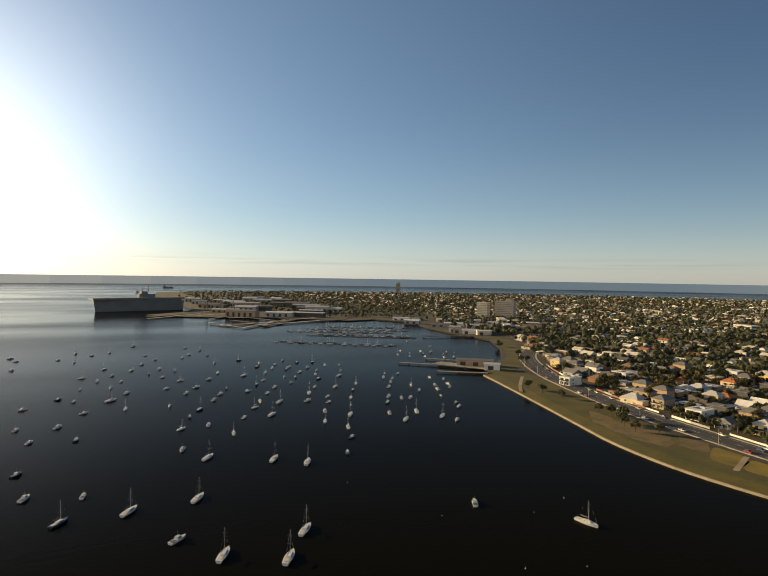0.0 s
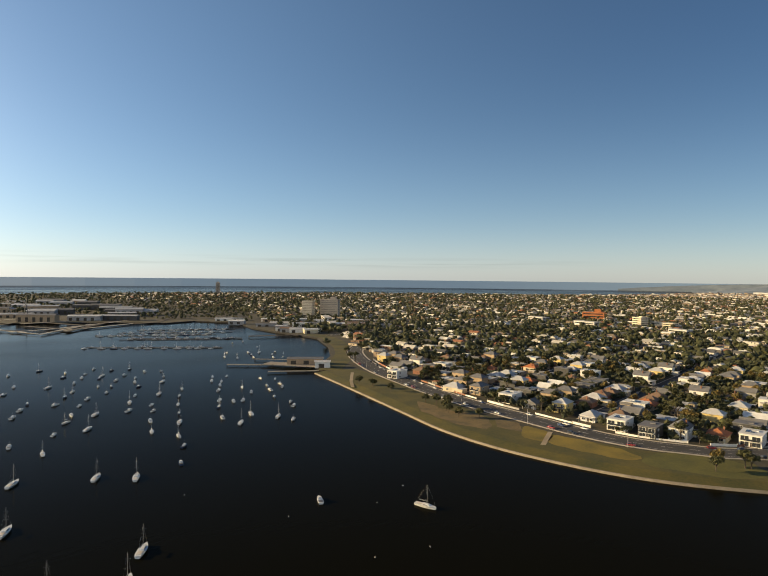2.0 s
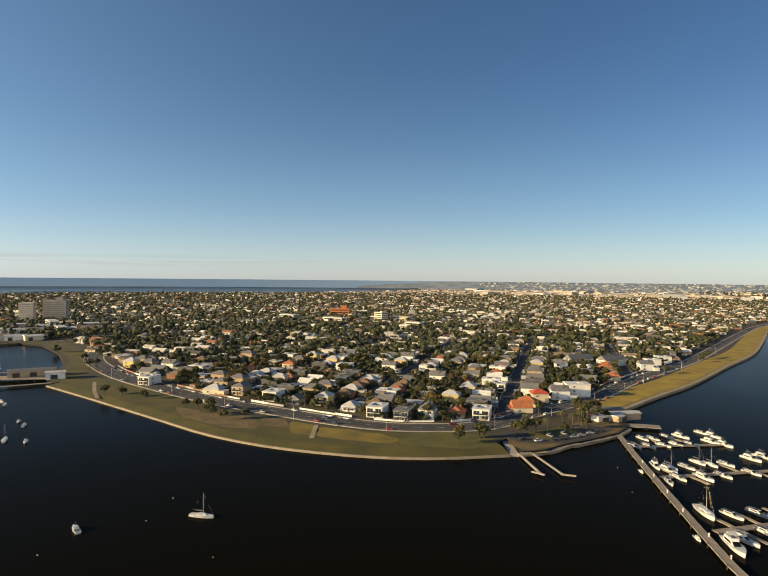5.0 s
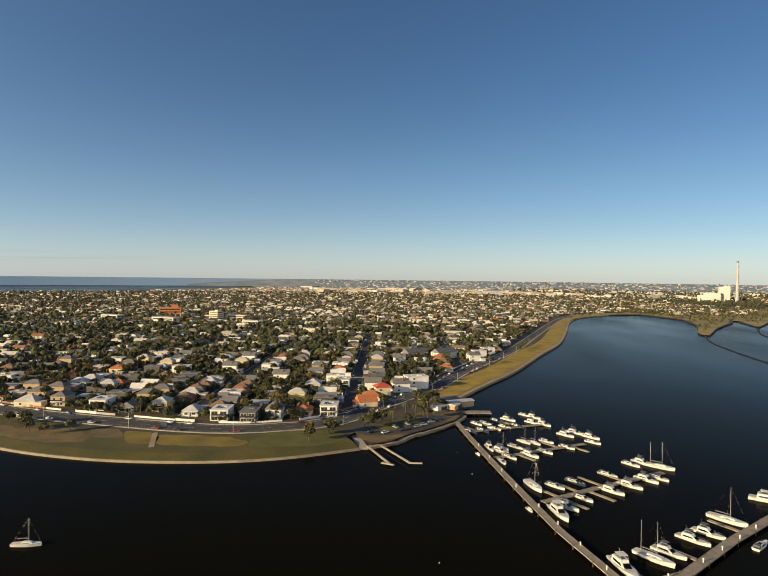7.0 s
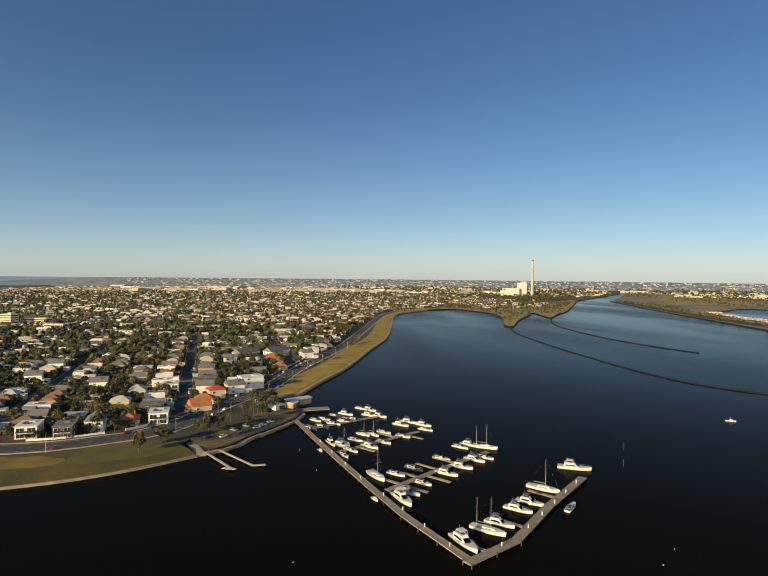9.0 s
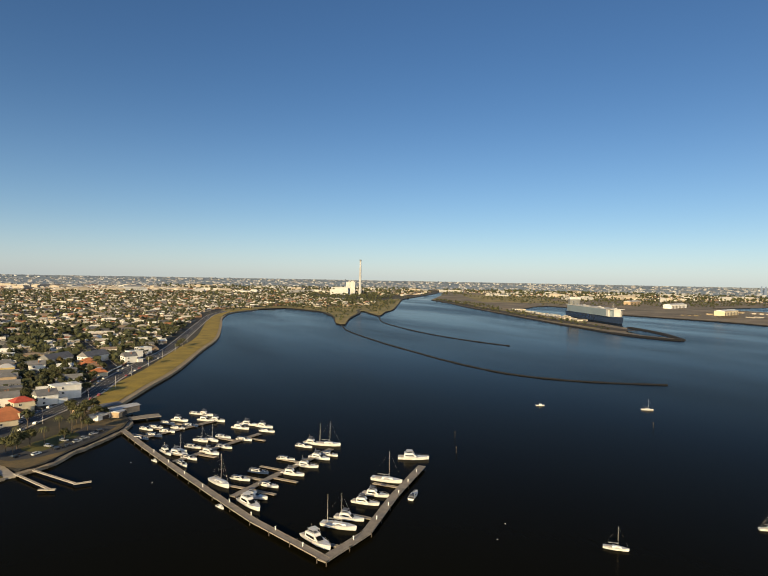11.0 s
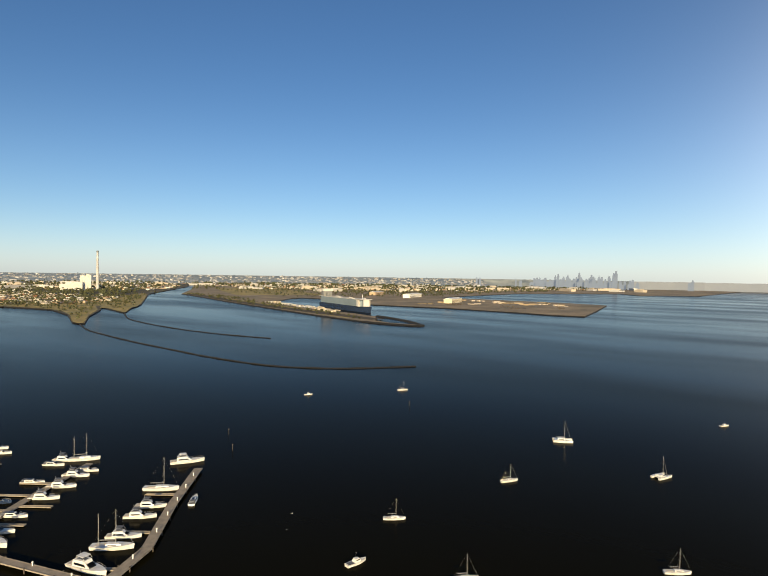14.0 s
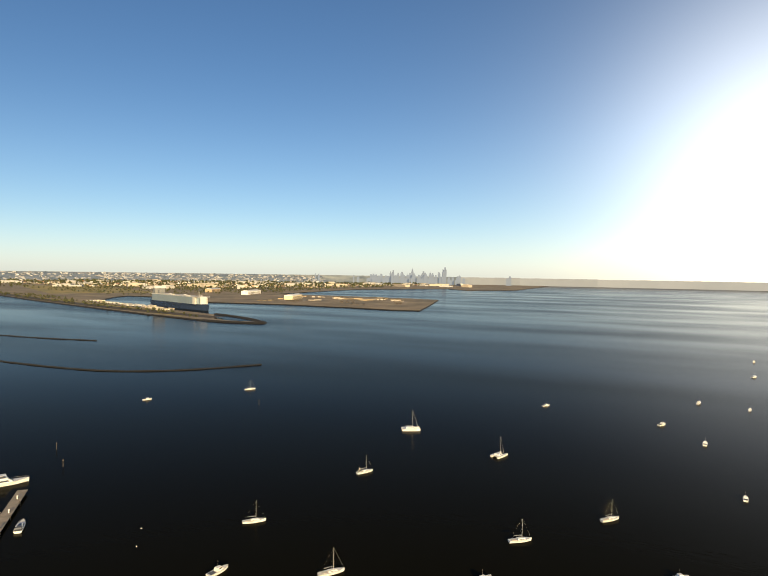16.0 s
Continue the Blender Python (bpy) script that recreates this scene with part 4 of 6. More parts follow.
TREES = [tree(1, 9, 4.2, LEAF, "dark green gum tree with an open uneven crown"), tree(2, 7, 3.8, LEAF, "rounded dark green street tree"), tree(3, 11, 4.0, LEAF, "tall dark green gum tree with a loose crown"), tree(4, 6, 3.0, LEAF, "small dark green garden tree"), tree(5, 8, 3.6, LEAF_GOLD, "garden tree with yellowing autumn leaves")]


def palm(seed):
    rng = random.Random(seed)
    base = tagged(new("palm"), "tall palm with a thin trunk and drooping fronds", "palm", "palms on the point")
    bm = bmesh.new()
    rod(bm, (0, 0, -0.3), (0.3, 0, 8.5), 0.35, 0.22, 8)
    part("trunk", bm, BARK, base)
    for k in range(14):
        a = k * 0.449 * 1.0 + rng.uniform(-0.1, 0.1)
        bm = bmesh.new()
        last = None
        for j in range(5):
            r, z = j * 0.75, 8.5 + 0.9 * math.sin(j * 0.8) - j * j * 0.11
            w = 0.36 * (1 - j / 5.5)
            pair = [bm.verts.new((0.3 + math.cos(a) * r - math.sin(a) * s * w, math.sin(a) * r + math.cos(a) * s * w, z - abs(s) * 0.1)) for s in (-1, 1)]
            if last:
                bm.faces.new((last[0], last[1], pair[1], pair[0]))
            last = pair
        part("frond", bm, LEAF, base)
    return base


PALM = palm(3)
r = np.random.RandomState(21)
n = 125000
px, py = r.uniform(-2700, 1800, n), r.uniform(200, 4300, n)
pd = np.hypot(px, py)
ok = inside(px, py, TOWN) & (r.rand(n) < np.clip(900 / pd, 0.10, 1.0))
px, py = px[ok], py[ok]
uu, vv = px * GU.x + py * GU.y, px * GV.x + py * GV.y
gap = np.abs((vv + 24.4 + 47) % 94 - 47)
ok = ((gap > 6.5) | (uu > 760)) & ~((gap > 11) & (gap < 20) & (r.rand(len(gap)) < 0.75))
for u in (455, 640, 830):
    ok &= (np.abs(uu - u) > 6.5) | (np.abs(vv) > 420)
px, py, pd = px[ok], py[ok], np.hypot(px[ok], py[ok])
spots_all = np.array(taken)
order = np.argsort(pd)
px, py, pd = px[order], py[order], pd[order]
near_n = 0
far_tree = []
for x, y, d in zip(px, py, pd):
    if d < 700 and np.min(np.hypot(spots_all[:, 0] - x, spots_all[:, 1] - y)) < 6.4:
        continue
    if near_n < 278:
        k = rng.choice((0, 1, 1, 2, 3, 3, 3, 4))
        put(TREES[k], x, y, rng.uniform(0, 360))
        near_n += 1
    else:
        far_tree.append((x, y))
for x, y, k in ((-78, 269, 4), (-67, 277, 1), (-50, 291, 1), (-44, 300, 0), (-23, 425, 0), (-28, 440, 2), (-231, 255, 1), (-246, 262, 1), (-236, 262, 0), (-30, 306, 3), (-20, 322, 1), (-252, 268, 3), (-16, 345, 0), (-22, 352, 2), (60, 660, 1), (66, 690, 1), (70, 700, 0), (25, 560, 1), (-335, 268, 1), (-430, 340, 2), (-445, 345, 0), (-470, 360, 2)):
    put(TREES[k], x, y, rng.uniform(0, 360))
for x, y, k in ((-76, 261, 1), (-69, 276, 0), (-53, 293, 1), (-49, 337, 2), (-49, 297, 0), (-24, 347, 0), (-18, 356, 2), (-28, 358, 1), (-12, 350, 3), (-26, 338, 1), (-30, 366, 0), (-256, 262, 3), (-226, 252, 3), (-214, 248, 3), (-205, 256, 3), (-300, 270, 3), (-318, 268, 1)):
    put(TREES[k], x, y, rng.uniform(0, 360))
for x, y in ((-38, 300), (-27, 318), (-23, 328), (-50, 305), (-33, 322)):
    put(PALM, x, y, rng.uniform(0, 360))
# wooded parkland and street planting further off
extra = []
for cx, cy, sx, sy, m in ((-1250, 620, 260, 140, 260), (-900, 640, 120, 70, 120), (-1500, 900, 400, 300, 500), (-2000, 700, 420, 420, 500), (470, 1540, 60, 60, 40), (-560, 520, 60, 60, 60), (-700, 900, 420, 340, 900), (-1300, 1300, 700, 600, 900), (-520, 470, 90, 50, 60), (-1150, 420, 200, 60, 120), (900, 2200, 200, 160, 160), (-1700, 300, 300, 90, 200)):
    extra.append(np.stack([r.normal(cx, sx / 2, m), r.normal(cy, sy / 2, m)], 1))
far_tree = np.concatenate([np.array(far_tree)[:19000]] + extra)
keep = ~((far_tree[:, 1] < 250) & (far_tree[:, 0] > -1100)) & ~((far_tree[:, 1] < 470) & (far_tree[:, 0] > -1060) & (far_tree[:, 0] < -580))
far_tree = far_tree[keep]


def far_trees(name, spots, label, seed, size, detail=1, lumps=3):
    """Many small trees in one mesh: several uneven lumps and loose leaf cards each."""
    q = np.random.RandomState(seed)
    tmp = bmesh.new()
    bmesh.ops.create_icosphere(tmp, subdivisions=detail, radius=1)
    iv = np.array([v.co[:] for v in tmp.verts])
    fi = np.array([[v.index for v in f.verts] for f in tmp.faces])
    tmp.free()
    V_, F_ = [], []
    base = 0
    n = len(spots)
    far = 1 + np.hypot(spots[:, 0], spots[:, 1]) / 5000
    for lump in range(lumps):
        h = q.uniform(0.6, 1.4, n) * size * far
        rad = h * q.uniform(0.20, 0.40, n)
        jitter = 1 + q.uniform(-0.55, 0.45, (n, len(iv), 1))
        off = q.normal(0, 0.28, (n, 2)) * rad[:, None] * 2.2
        pts = iv[None] * jitter * rad[:, None, None] * np.array([1, 1, 0.85])
        pts[..., 0] += (spots[:, 0] + off[:, 0])[:, None]
        pts[..., 1] += (spots[:, 1] + off[:, 1])[:, None]
        pts[..., 2] += (2.0 + h * q.uniform(0.42, 0.75, n))[:, None]
        V_.append(pts.reshape(-1, 3))
        F_.append((fi[None] + (np.arange(n) * len(iv))[:, None, None] + base).reshape(-1, 3))
        base += n * len(iv)
    if lumps > 1:
        # loose sprays of leaves break the outline
        m = 40
        d = q.normal(0, 1, (n, m, 3))
        d /= np.linalg.norm(d, axis=2, keepdims=True)
        c = np.concatenate([spots, np.full((n, 1), 2.0 + size * 0.58)], 1)[:, None] + d * (size * q.uniform(0.30, 0.62, (n, m, 1))) * np.array([1.15, 1.15, 0.75])
        t = q.normal(0, 1, (n, m, 3, 3)) * size * 0.115
        V_.append((c[:, :, None] + t).reshape(-1, 3))
        F_.append((np.arange(n * m * 3).reshape(-1, 3) + base))
    ob = soup(name, np.concatenate(V_), np.concatenate(F_), [LEAF_FAR])
    return tagged(ob, label, "trees", kind="stuff")


far_d = np.hypot(far_tree[:, 0], far_tree[:, 1])
far_trees("garden_trees", far_tree[far_d < 1000], "dense dark green garden and street trees", 8, 6.6)
far_trees("far_trees", far_tree[far_d >= 1000], "dense dark green trees of the distant suburbs", 12, 6.4, 1, 1)

# hedges and shrubs that fill the gardens of the front streets
gs = np.random.RandomState(64)
gx, gy = gs.uniform(-420, 70, 5200), gs.uniform(285, 640, 5200)
gu, gv = gx * GU.x + gy * GU.y, gx * GV.x + gy * GV.y
ok = inside(gx, gy, TOWN) & (np.abs((gv + 24.4 + 47) % 94 - 47) > 7.0) & (np.abs(gu - 455) > 7.5)
ok &= np.min(np.hypot(gx[:, None] - spots_all[None, :, 0], gy[:, None] - spots_all[None, :, 1]), axis=1) > 6.6
ok &= np.min(np.hypot(gx[:, None] - np.array([q.x for q in strand])[None], gy[:, None] - np.array([q.y for q in strand])[None]), axis=1) > 16
far_trees("garden_shrubs", np.stack([gx[ok], gy[ok]], 1), "dark green hedges and shrubs filling the front gardens", 65, 4.0)

# ---- boats ----


def hull_mesh(length, beam, free, sheer=0.25, stern=0.75, flare=0.72):
    """A boat's hull, bow towards +y, waterline at z = 0."""
    bm = bmesh.new()
    rows = []
    for i in range(9):
        t = i / 8
        y = (t - 0.5) * length
        half = beam / 2 * (stern + (1 - stern) * math.sin(min(t * 2.2, 1) * math.pi / 2)) * (1 - max(0, (t - 0.45) / 0.55) ** 2.2)
        half = max(half, 0.03)
        top = free * (1 + sheer * t * t)
        rows.append([bm.verts.new(p) for p in ((-half, y + length * 0.02 * t, top), (-half * flare, y, 0.05), (0, y - length * 0.03 * t, -0.45), (half * flare, y, 0.05), (half, y + length * 0.02 * t, top))])
    for a, b in zip(rows, rows[1:]):
        for k in range(4):
            bm.faces.new((a[k], a[k + 1], b[k + 1], b[k]))
    bm.faces.new(rows[0])
    deck = [(q[0], q[4]) for q in rows]
    for (a, b), (c, d) in zip(deck, deck[1:]):
        bm.faces.new((a, b, d, c))
    bmesh.ops.recalc_face_normals(bm, faces=bm.faces)
    return bm


def loaf(bm, y0, y1, half, z, h, taper=0.7, rake=0.5):
    """A cabin top: a block with sloping sides and a raked front."""
    lo = [(-half, y0), (half, y0), (half * 0.75, y1), (-half * 0.75, y1)]
    up = [(-half * taper, y0 + 0.15), (half * taper, y0 + 0.15), (half * taper * 0.75, y1 - rake), (-half * taper * 0.75, y1 - rake)]
    a = [bm.verts.new((x, y, z)) for x, y in lo]
    b = [bm.verts.new((x, y, z + h)) for x, y in up]
    bm.faces.new(b)
    for k in range(4):
        bm.faces.new((a[k], a[(k + 1) % 4], b[(k + 1) % 4], b[k]))
    bmesh.ops.recalc_face_normals(bm, faces=bm.faces)


def sailboat(label, length, colour, furled, group="moored boats"):
    b = length * 0.31
    free = length * 0.095
    base = tagged(new("sailboat"), label, "sailboat", group)
    part("hull", hull_mesh(length, b, free, 0.3, 0.7), colour, base)
    bm = bmesh.new()
    box(bm, 0, -length * 0.27, free + 0.02, b * 0.5, length * 0.24, 0.10)
    part("cockpit", bm, TEAK, base)
    bm = bmesh.new()
    loaf(bm, -length * 0.14, length * 0.25, b * 0.31, free * 1.03, 0.55, 0.8, 0.7)
    cabin = part("cabin", bm, HULL, base)
    for s in (-1, 1):
        bm = bmesh.new()
        box(bm, s * b * 0.287, length * 0.02, free * 1.03 + 0.18, 0.05, length * 0.2, 0.18)
        part("cabin_window", bm, TINTED, cabin)
    bm = bmesh.new()
    rod(bm, (0, length * 0.08, free), (0, length * 0.08, length * 0.95), 0.08, 0.045, 6)
    for k in (0.5, 0.8):
        rod(bm, (-b * 0.3, length * 0.08, length * 0.95 * k), (b * 0.3, length * 0.08, length * 0.95 * k), 0.03, 0.03, 4)
    part("mast", bm, SPAR, base)
    bm = bmesh.new()
    rod(bm, (0, length * 0.07, free + 1.5), (0, -length * 0.3, free + 1.45), 0.06, 0.05, 5)
    boom = part("boom", bm, SPAR, base)
    bm = bmesh.new()
    rod(bm, (0, length * 0.06, free + 1.66), (0, -length * 0.29, free + 1.6), 0.17, 0.10, 7)
    part("furled_sail", bm, CANVAS if furled else TRIM, boom)
    bm = bmesh.new()
    rod(bm, (0, length * 0.49, free * 1.3), (0, length * 0.085, length * 0.93), 0.012, 0.008, 4)
    rod(bm, (0, -length * 0.48, free), (0, length * 0.08, length * 0.94), 0.006, 0.006, 3)
    for s in (-1, 1):
        rod(bm, (s * b * 0.46, length * 0.05, free), (0, length * 0.08, length * 0.93), 0.006, 0.006, 3)
    part("rigging", bm, SPAR, base)
    return base


def ketch(label):
    base = sailboat(label, 13.0, HULL, True, "berthed boats")
    bm = bmesh.new()
    rod(bm, (0, -4.2, 1.2), (0, -4.2, 11.0), 0.10, 0.06, 6)
    part("mizzen_mast", bm, SPAR, base)
    return base


def cruiser(label, length, fly, colour, group="berthed boats"):
    """A motor yacht with a saloon and, where it has one, a flying bridge."""
    b, free = length * 0.30, length * 0.078
    base = tagged(new("motor_yacht"), label, "motor boat", group)
    part("hull", hull_mesh(length, b, free, 0.45, 0.92, 0.8), colour, base)
    bm = bmesh.new()
    box(bm, 0, -length * 0.40, free + 0.01, b * 0.78, length * 0.16, 0.08)
    part("aft_deck", bm, TEAK if fly else CANVAS, base)
    bm = bmesh.new()
    loaf(bm, -length * 0.25, -length * 0.02, b * 0.24, free * 1.02 + length * 0.0885, 0.10 if not fly else 0.62, 0.8, 0.3)
    part("hatch" if not fly else "helm_seat", bm, TINTED if not fly else CANVAS, base)
    bm = bmesh.new()
    loaf(bm, -length * 0.31, length * 0.16, b * 0.42, free * 1.02, length * 0.088, 0.86, length * 0.14)
    saloon = part("saloon", bm, HULL, base)
    for s in (-1, 1):
        bm = bmesh.new()
        q = [bm.verts.new(v) for v in ((s * b * 0.402, -length * 0.26, free * 1.02 + length * 0.030), (s * b * 0.372, length * 0.06, free * 1.02 + length * 0.030), (s * b * 0.352, -length * 0.0, free * 1.02 + length * 0.072), (s * b * 0.376, -length * 0.26, free * 1.02 + length * 0.072))]
        bm.faces.new(q)
        bmesh.ops.solidify(bm, geom=bm.faces[:], thickness=-0.05 * s)
        part("side_window", bm, TINTED, saloon)
    bm = bmesh.new()
    q = [bm.verts.new(v) for v in ((-b * 0.27, length * 0.145, free * 1.02 + length * 0.014), (b * 0.27, length * 0.145, free * 1.02 + length * 0.014), (b * 0.25, length * 0.045, free * 1.02 + length * 0.080), (-b * 0.25, length * 0.045, free * 1.02 + length * 0.080))]
    bm.faces.new(q)
    bmesh.ops.solidify(bm, geom=bm.faces[:], thickness=0.06)
    part("windscreen", bm, TINTED, saloon)
    bm = bmesh.new()
    for s in (-1, 1):
        pts = [(s * b * 0.40, length * 0.1), (s * b * 0.33, length * 0.28), (s * b * 0.18, length * 0.43), (0, length * 0.5)]
        for (x0, y0), (x1, y1) in zip(pts, pts[1:]):
            rod(bm, (x0, y0, free * 1.75), (x1, y1, free * 1.85), 0.025, 0.025, 4)
            rod(bm, (x0, y0, free * 1.05), (x0, y0, free * 1.75), 0.02, 0.02, 4)
    part("bow_rail", bm, SPAR, base)
    top = free * 1.02 + length * 0.088
    if fly:
        bm = bmesh.new()
        loaf(bm, -length * 0.30, length * 0.02, b * 0.37, top - 0.02, 0.55, 1.05, 0.35)
        part("flybridge", bm, HULL, base)
        bm = bmesh.new()
        for s in (-1, 1):
            rod(bm, (s * b * 0.33, -length * 0.24, top + 0.7), (s * b * 0.30, -length * 0.20, top + 1.55), 0.05, 0.05, 5)
            rod(bm, (s * b * 0.30, length * 0.0, top + 0.7), (s * b * 0.28, -length * 0.05, top + 1.55), 0.04, 0.04, 5)
        box(bm, 0, -length * 0.13, top + 1.55, b * 0.62, length * 0.2, 0.1)
        part("hardtop", bm, CANVAS if length < 12 else HULL, base)
        bm = bmesh.new()
        rod(bm, (0, -length * 0.2, top + 1.6), (0, -length * 0.22, top + 2.8), 0.04, 0.02, 5)
        part("aerial", bm, SPAR, base)
    else:
        bm = bmesh.new()
        loaf(bm, -length * 0.44, -length * 0.20, b * 0.40, free + 0.35, 0.55, 0.85, 0.2)
        part("canopy", bm, CANVAS, base)
    return base


def launch(label, length, colour):
    """A small half-cabin boat on a mooring."""
    b, free = length * 0.33, length * 0.11
    base = tagged(new("motorboat"), label, "motor boat", "moored boats")
    part("hull", hull_mesh(length, b, free, 0.4, 0.9, 0.8), colour, base)
    bm = bmesh.new()
    loaf(bm, -length * 0.12, length * 0.24, b * 0.38, free, length * 0.14, 0.8, length * 0.12)
    cabin = part("cabin", bm, HULL, base)
    bm = bmesh.new()
    box(bm, 0, length * 0.03, free + length * 0.07, b * 0.70, length * 0.18, length * 0.035)
    part("cabin_window", bm, TINTED, cabin)
    bm = bmesh.new()
    box(bm, 0, -length * 0.3, free + 0.02, b * 0.7, length * 0.28, 0.06)
    part("cockpit", bm, CANVAS, base)
    bm = bmesh.new()
    rod(bm, (0, length * 0.0, free), (0, -length * 0.02, free + length * 0.42), 0.04, 0.02, 5)
    part("signal_mast", bm, SPAR, base)
    return base


def catamaran(label):
    base = tagged(new("catamaran"), label, "sailboat", "moored boats")
    for s in (-1, 1):
        hull = part("hull", hull_mesh(11.5, 1.8, 1.25, 0.2, 0.8), HULL, base)
        hull.location = (s * 2.5, 0, 0)
    bm = bmesh.new()
    box(bm, 0, -1.2, 0.85, 4.6, 7.0, 0.4)
    part("bridge_deck", bm, HULL, base)
    bm = bmesh.new()
    loaf(bm, -3.2, 1.8, 2.2, 1.24, 0.95, 0.8, 1.2)
    cabin = part("cabin", bm, HULL, base)
    bm = bmesh.new()
    box(bm, 0, -0.9, 1.6, 3.9, 3.2, 0.32)
    part("cabin_window", bm, TINTED, cabin)
    bm = bmesh.new()
    rod(bm, (0, 1.2, 1.2), (0, 1.2, 12.5), 0.09, 0.05, 6)
    part("mast", bm, SPAR, base)
    bm = bmesh.new()
    rod(bm, (0, 1.0, 3.0), (0, -3.8, 2.9), 0.2, 0.13, 7)
    part("furled_sail", bm, CANVAS, base)
    bm = bmesh.new()
    rod(bm, (0, 4.9, 1.0), (0, 1.25, 12.2), 0.05, 0.02, 5)
    for s in (-1, 1):
        rod(bm, (s * 3.0, 0.5, 1.2), (0, 1.2, 12.2), 0.008, 0.008, 3)
    rod(bm, (-2.5, 4.8, 1.2), (2.5, 4.8, 1.2), 0.07, 0.07, 5)
    part("rigging", bm, SPAR, base)
    return base


SAIL = [sailboat("white sailing yacht with bare mast on a mooring", 9.4, HULL, True), sailboat("small white sloop with furled pale sail on a mooring", 7.6, HULL, False), sailboat("navy-hulled sailing yacht with bare mast on a mooring", 8.8, DARK_HULL, True)]
LAUNCH = [launch("small white half-cabin motorboat on a mooring", 6.0, HULL), launch("white fishing launch with a dark cockpit on a mooring", 7.2, HULL), launch("navy-hulled half-cabin launch on a mooring", 6.6, DARK_HULL)]
CRUISER = [cruiser("large white flybridge motor yacht at its berth", 14.5, True, HULL), cruiser("white flybridge cruiser at its berth", 11.0, True, HULL), cruiser("white sports cruiser with dark canopy at its berth", 9.2, False, HULL), cruiser("navy-hulled sports cruiser at its berth", 9.8, False, DARK_HULL)]
BERTHED_SAIL = sailboat("white sailing yacht berthed at the marina", 13.5, HULL, True, "berthed boats")
KETCH = ketch("white two-masted ketch berthed at the marina")
CAT = catamaran("white cruising catamaran with a tall mast on a mooring")

MOORED_WEST = [(-641, -112), (-618, -104), (-562, -99), (-617, -69), (-595, -54), (-661, -57), (-641, -41), (-659, -25), (-502, -42), (-484, -30), (-452, -40), (-419, -51), (-409, -41), (-340, -44), (-371, -33), (-451, -20), (-544, -27), (-507, -20), (-404, -19), (-710, -1), (-428, -9), (-375, -10), (-531, -5), (-476, -13), (-625, 9), (-593, 17), (-563, 4), (-505, 8), (-532, 18), (-487, 18), (-436, 18), (-374, 16), (-679, 53), (-619, 51), (-599, 43), (-519, 30), (-466, 30), (-414, 30), (-340, 25), (-313, 18)]
MOORED_MID = [(-273, 15), (-652, 66), (-606, 68), (-552, 68), (-494, 63), (-465, 52), (-434, 39), (-421, 59), (-403, 52), (-384, 45), (-358, 33), (-317, 33), (-309, -33), (-393, -68), (-341, -64), (-312, -54), (-260, -52), (-229, -45), (-200, -31), (-224, -25), (-172, 5), (-564, 93), (-539, 108), (-516, 101), (-475, 82), (-484, 102), (-447, 92), (-430, 83), (-407, 72), (-395, 84), (-369, 73), (-352, 66), (-328, 55), (-294, 43)]
MOORED_EAST = [(-506, 113), (-525, 120), (-415, 94), (-548, 133), (-507, 129), (-494, 123), (-457, 112), (-452, 120), (-477, 131), (-429, 110), (-531, 143), (-529, 158), (-499, 144), (-480, 147), (-460, 140), (-439, 136), (-508, 164), (-407, 123), (-361, 104), (-369, 121), (-352, 116), (-327, 105), (-473, 168), (-501, 176), (-385, 146), (-360, 135), (-334, 125), (-285, 105), (-265, 100), (-240, 88)]
MOORED_INNER = [(-428, 190), (-446, 199), (-421, 195), (-442, 210), (-407, 187), (-388, 177), (-355, 162), (-337, 153), (-308, 141), (-347, 168), (-388, 196), (-346, 175), (-368, 193), (-415, 227), (-384, 215), (-367, 208), (-342, 197), (-405, 235), (-384, 227), (-372, 222), (-321, 197), (-310, 193), (-278, 172), (-163, 111)]
MOORED_COVE = [(-666, 328), (-673, 346), (-553, 262), (-582, 279), (-560, 280), (-538, 269), (-571, 299), (-551, 292), (-533, 285), (-610, 332), (-564, 309), (-541, 312), (-555, 324), (-520, 301), (-517, 311)]
SAIL_WEST = [(-202, -9), (-206, 15), (-156, 17), (-147, 35), (-164, 45), (-256, 25), (-243, 53), (-233, 66), (-363, 85), (-329, 72), (-385, 112), (-302, 97), (-402, 138), (-449, 158), (-410, 158), (-313, 117), (-306, 159), (-290, 144), (-290, 169), (-133, 138)]
SAIL_NORTH = [(318, 255), (199, 101), (137, 112), (119, 71), (164, 27), (195, 2)]
CATS = [(272, 110), (249, 55)]
MOTOR_NORTH = [(258, 292), (105, 100), (369, 54), (428, -38), (351, -15), (318, -35), (421, -67), (572, -88), (680, -101), (240, -44), (161, -19), (134, 31)]
BUOYS = [(160, 245), (145, 220), (281, 219), (739, 376), (768, 7)]
BERTH_MAIN = [(49, 154), (36, 193), (15, 272), (20, 251)]
BERTH_ARM_A = [(9, 321), (5, 302), (12, 306), (14, 323), (19, 312), (21, 330), (25, 317), (28, 335), (32, 320), (39, 349), (44, 344), (42, 330), (48, 327)]
BERTH_ARM_B = [(20, 268), (28, 277), (45, 290), (57, 305), (63, 311), (70, 303), (24, 259), (34, 264), (42, 271), (54, 281), (69, 293)]
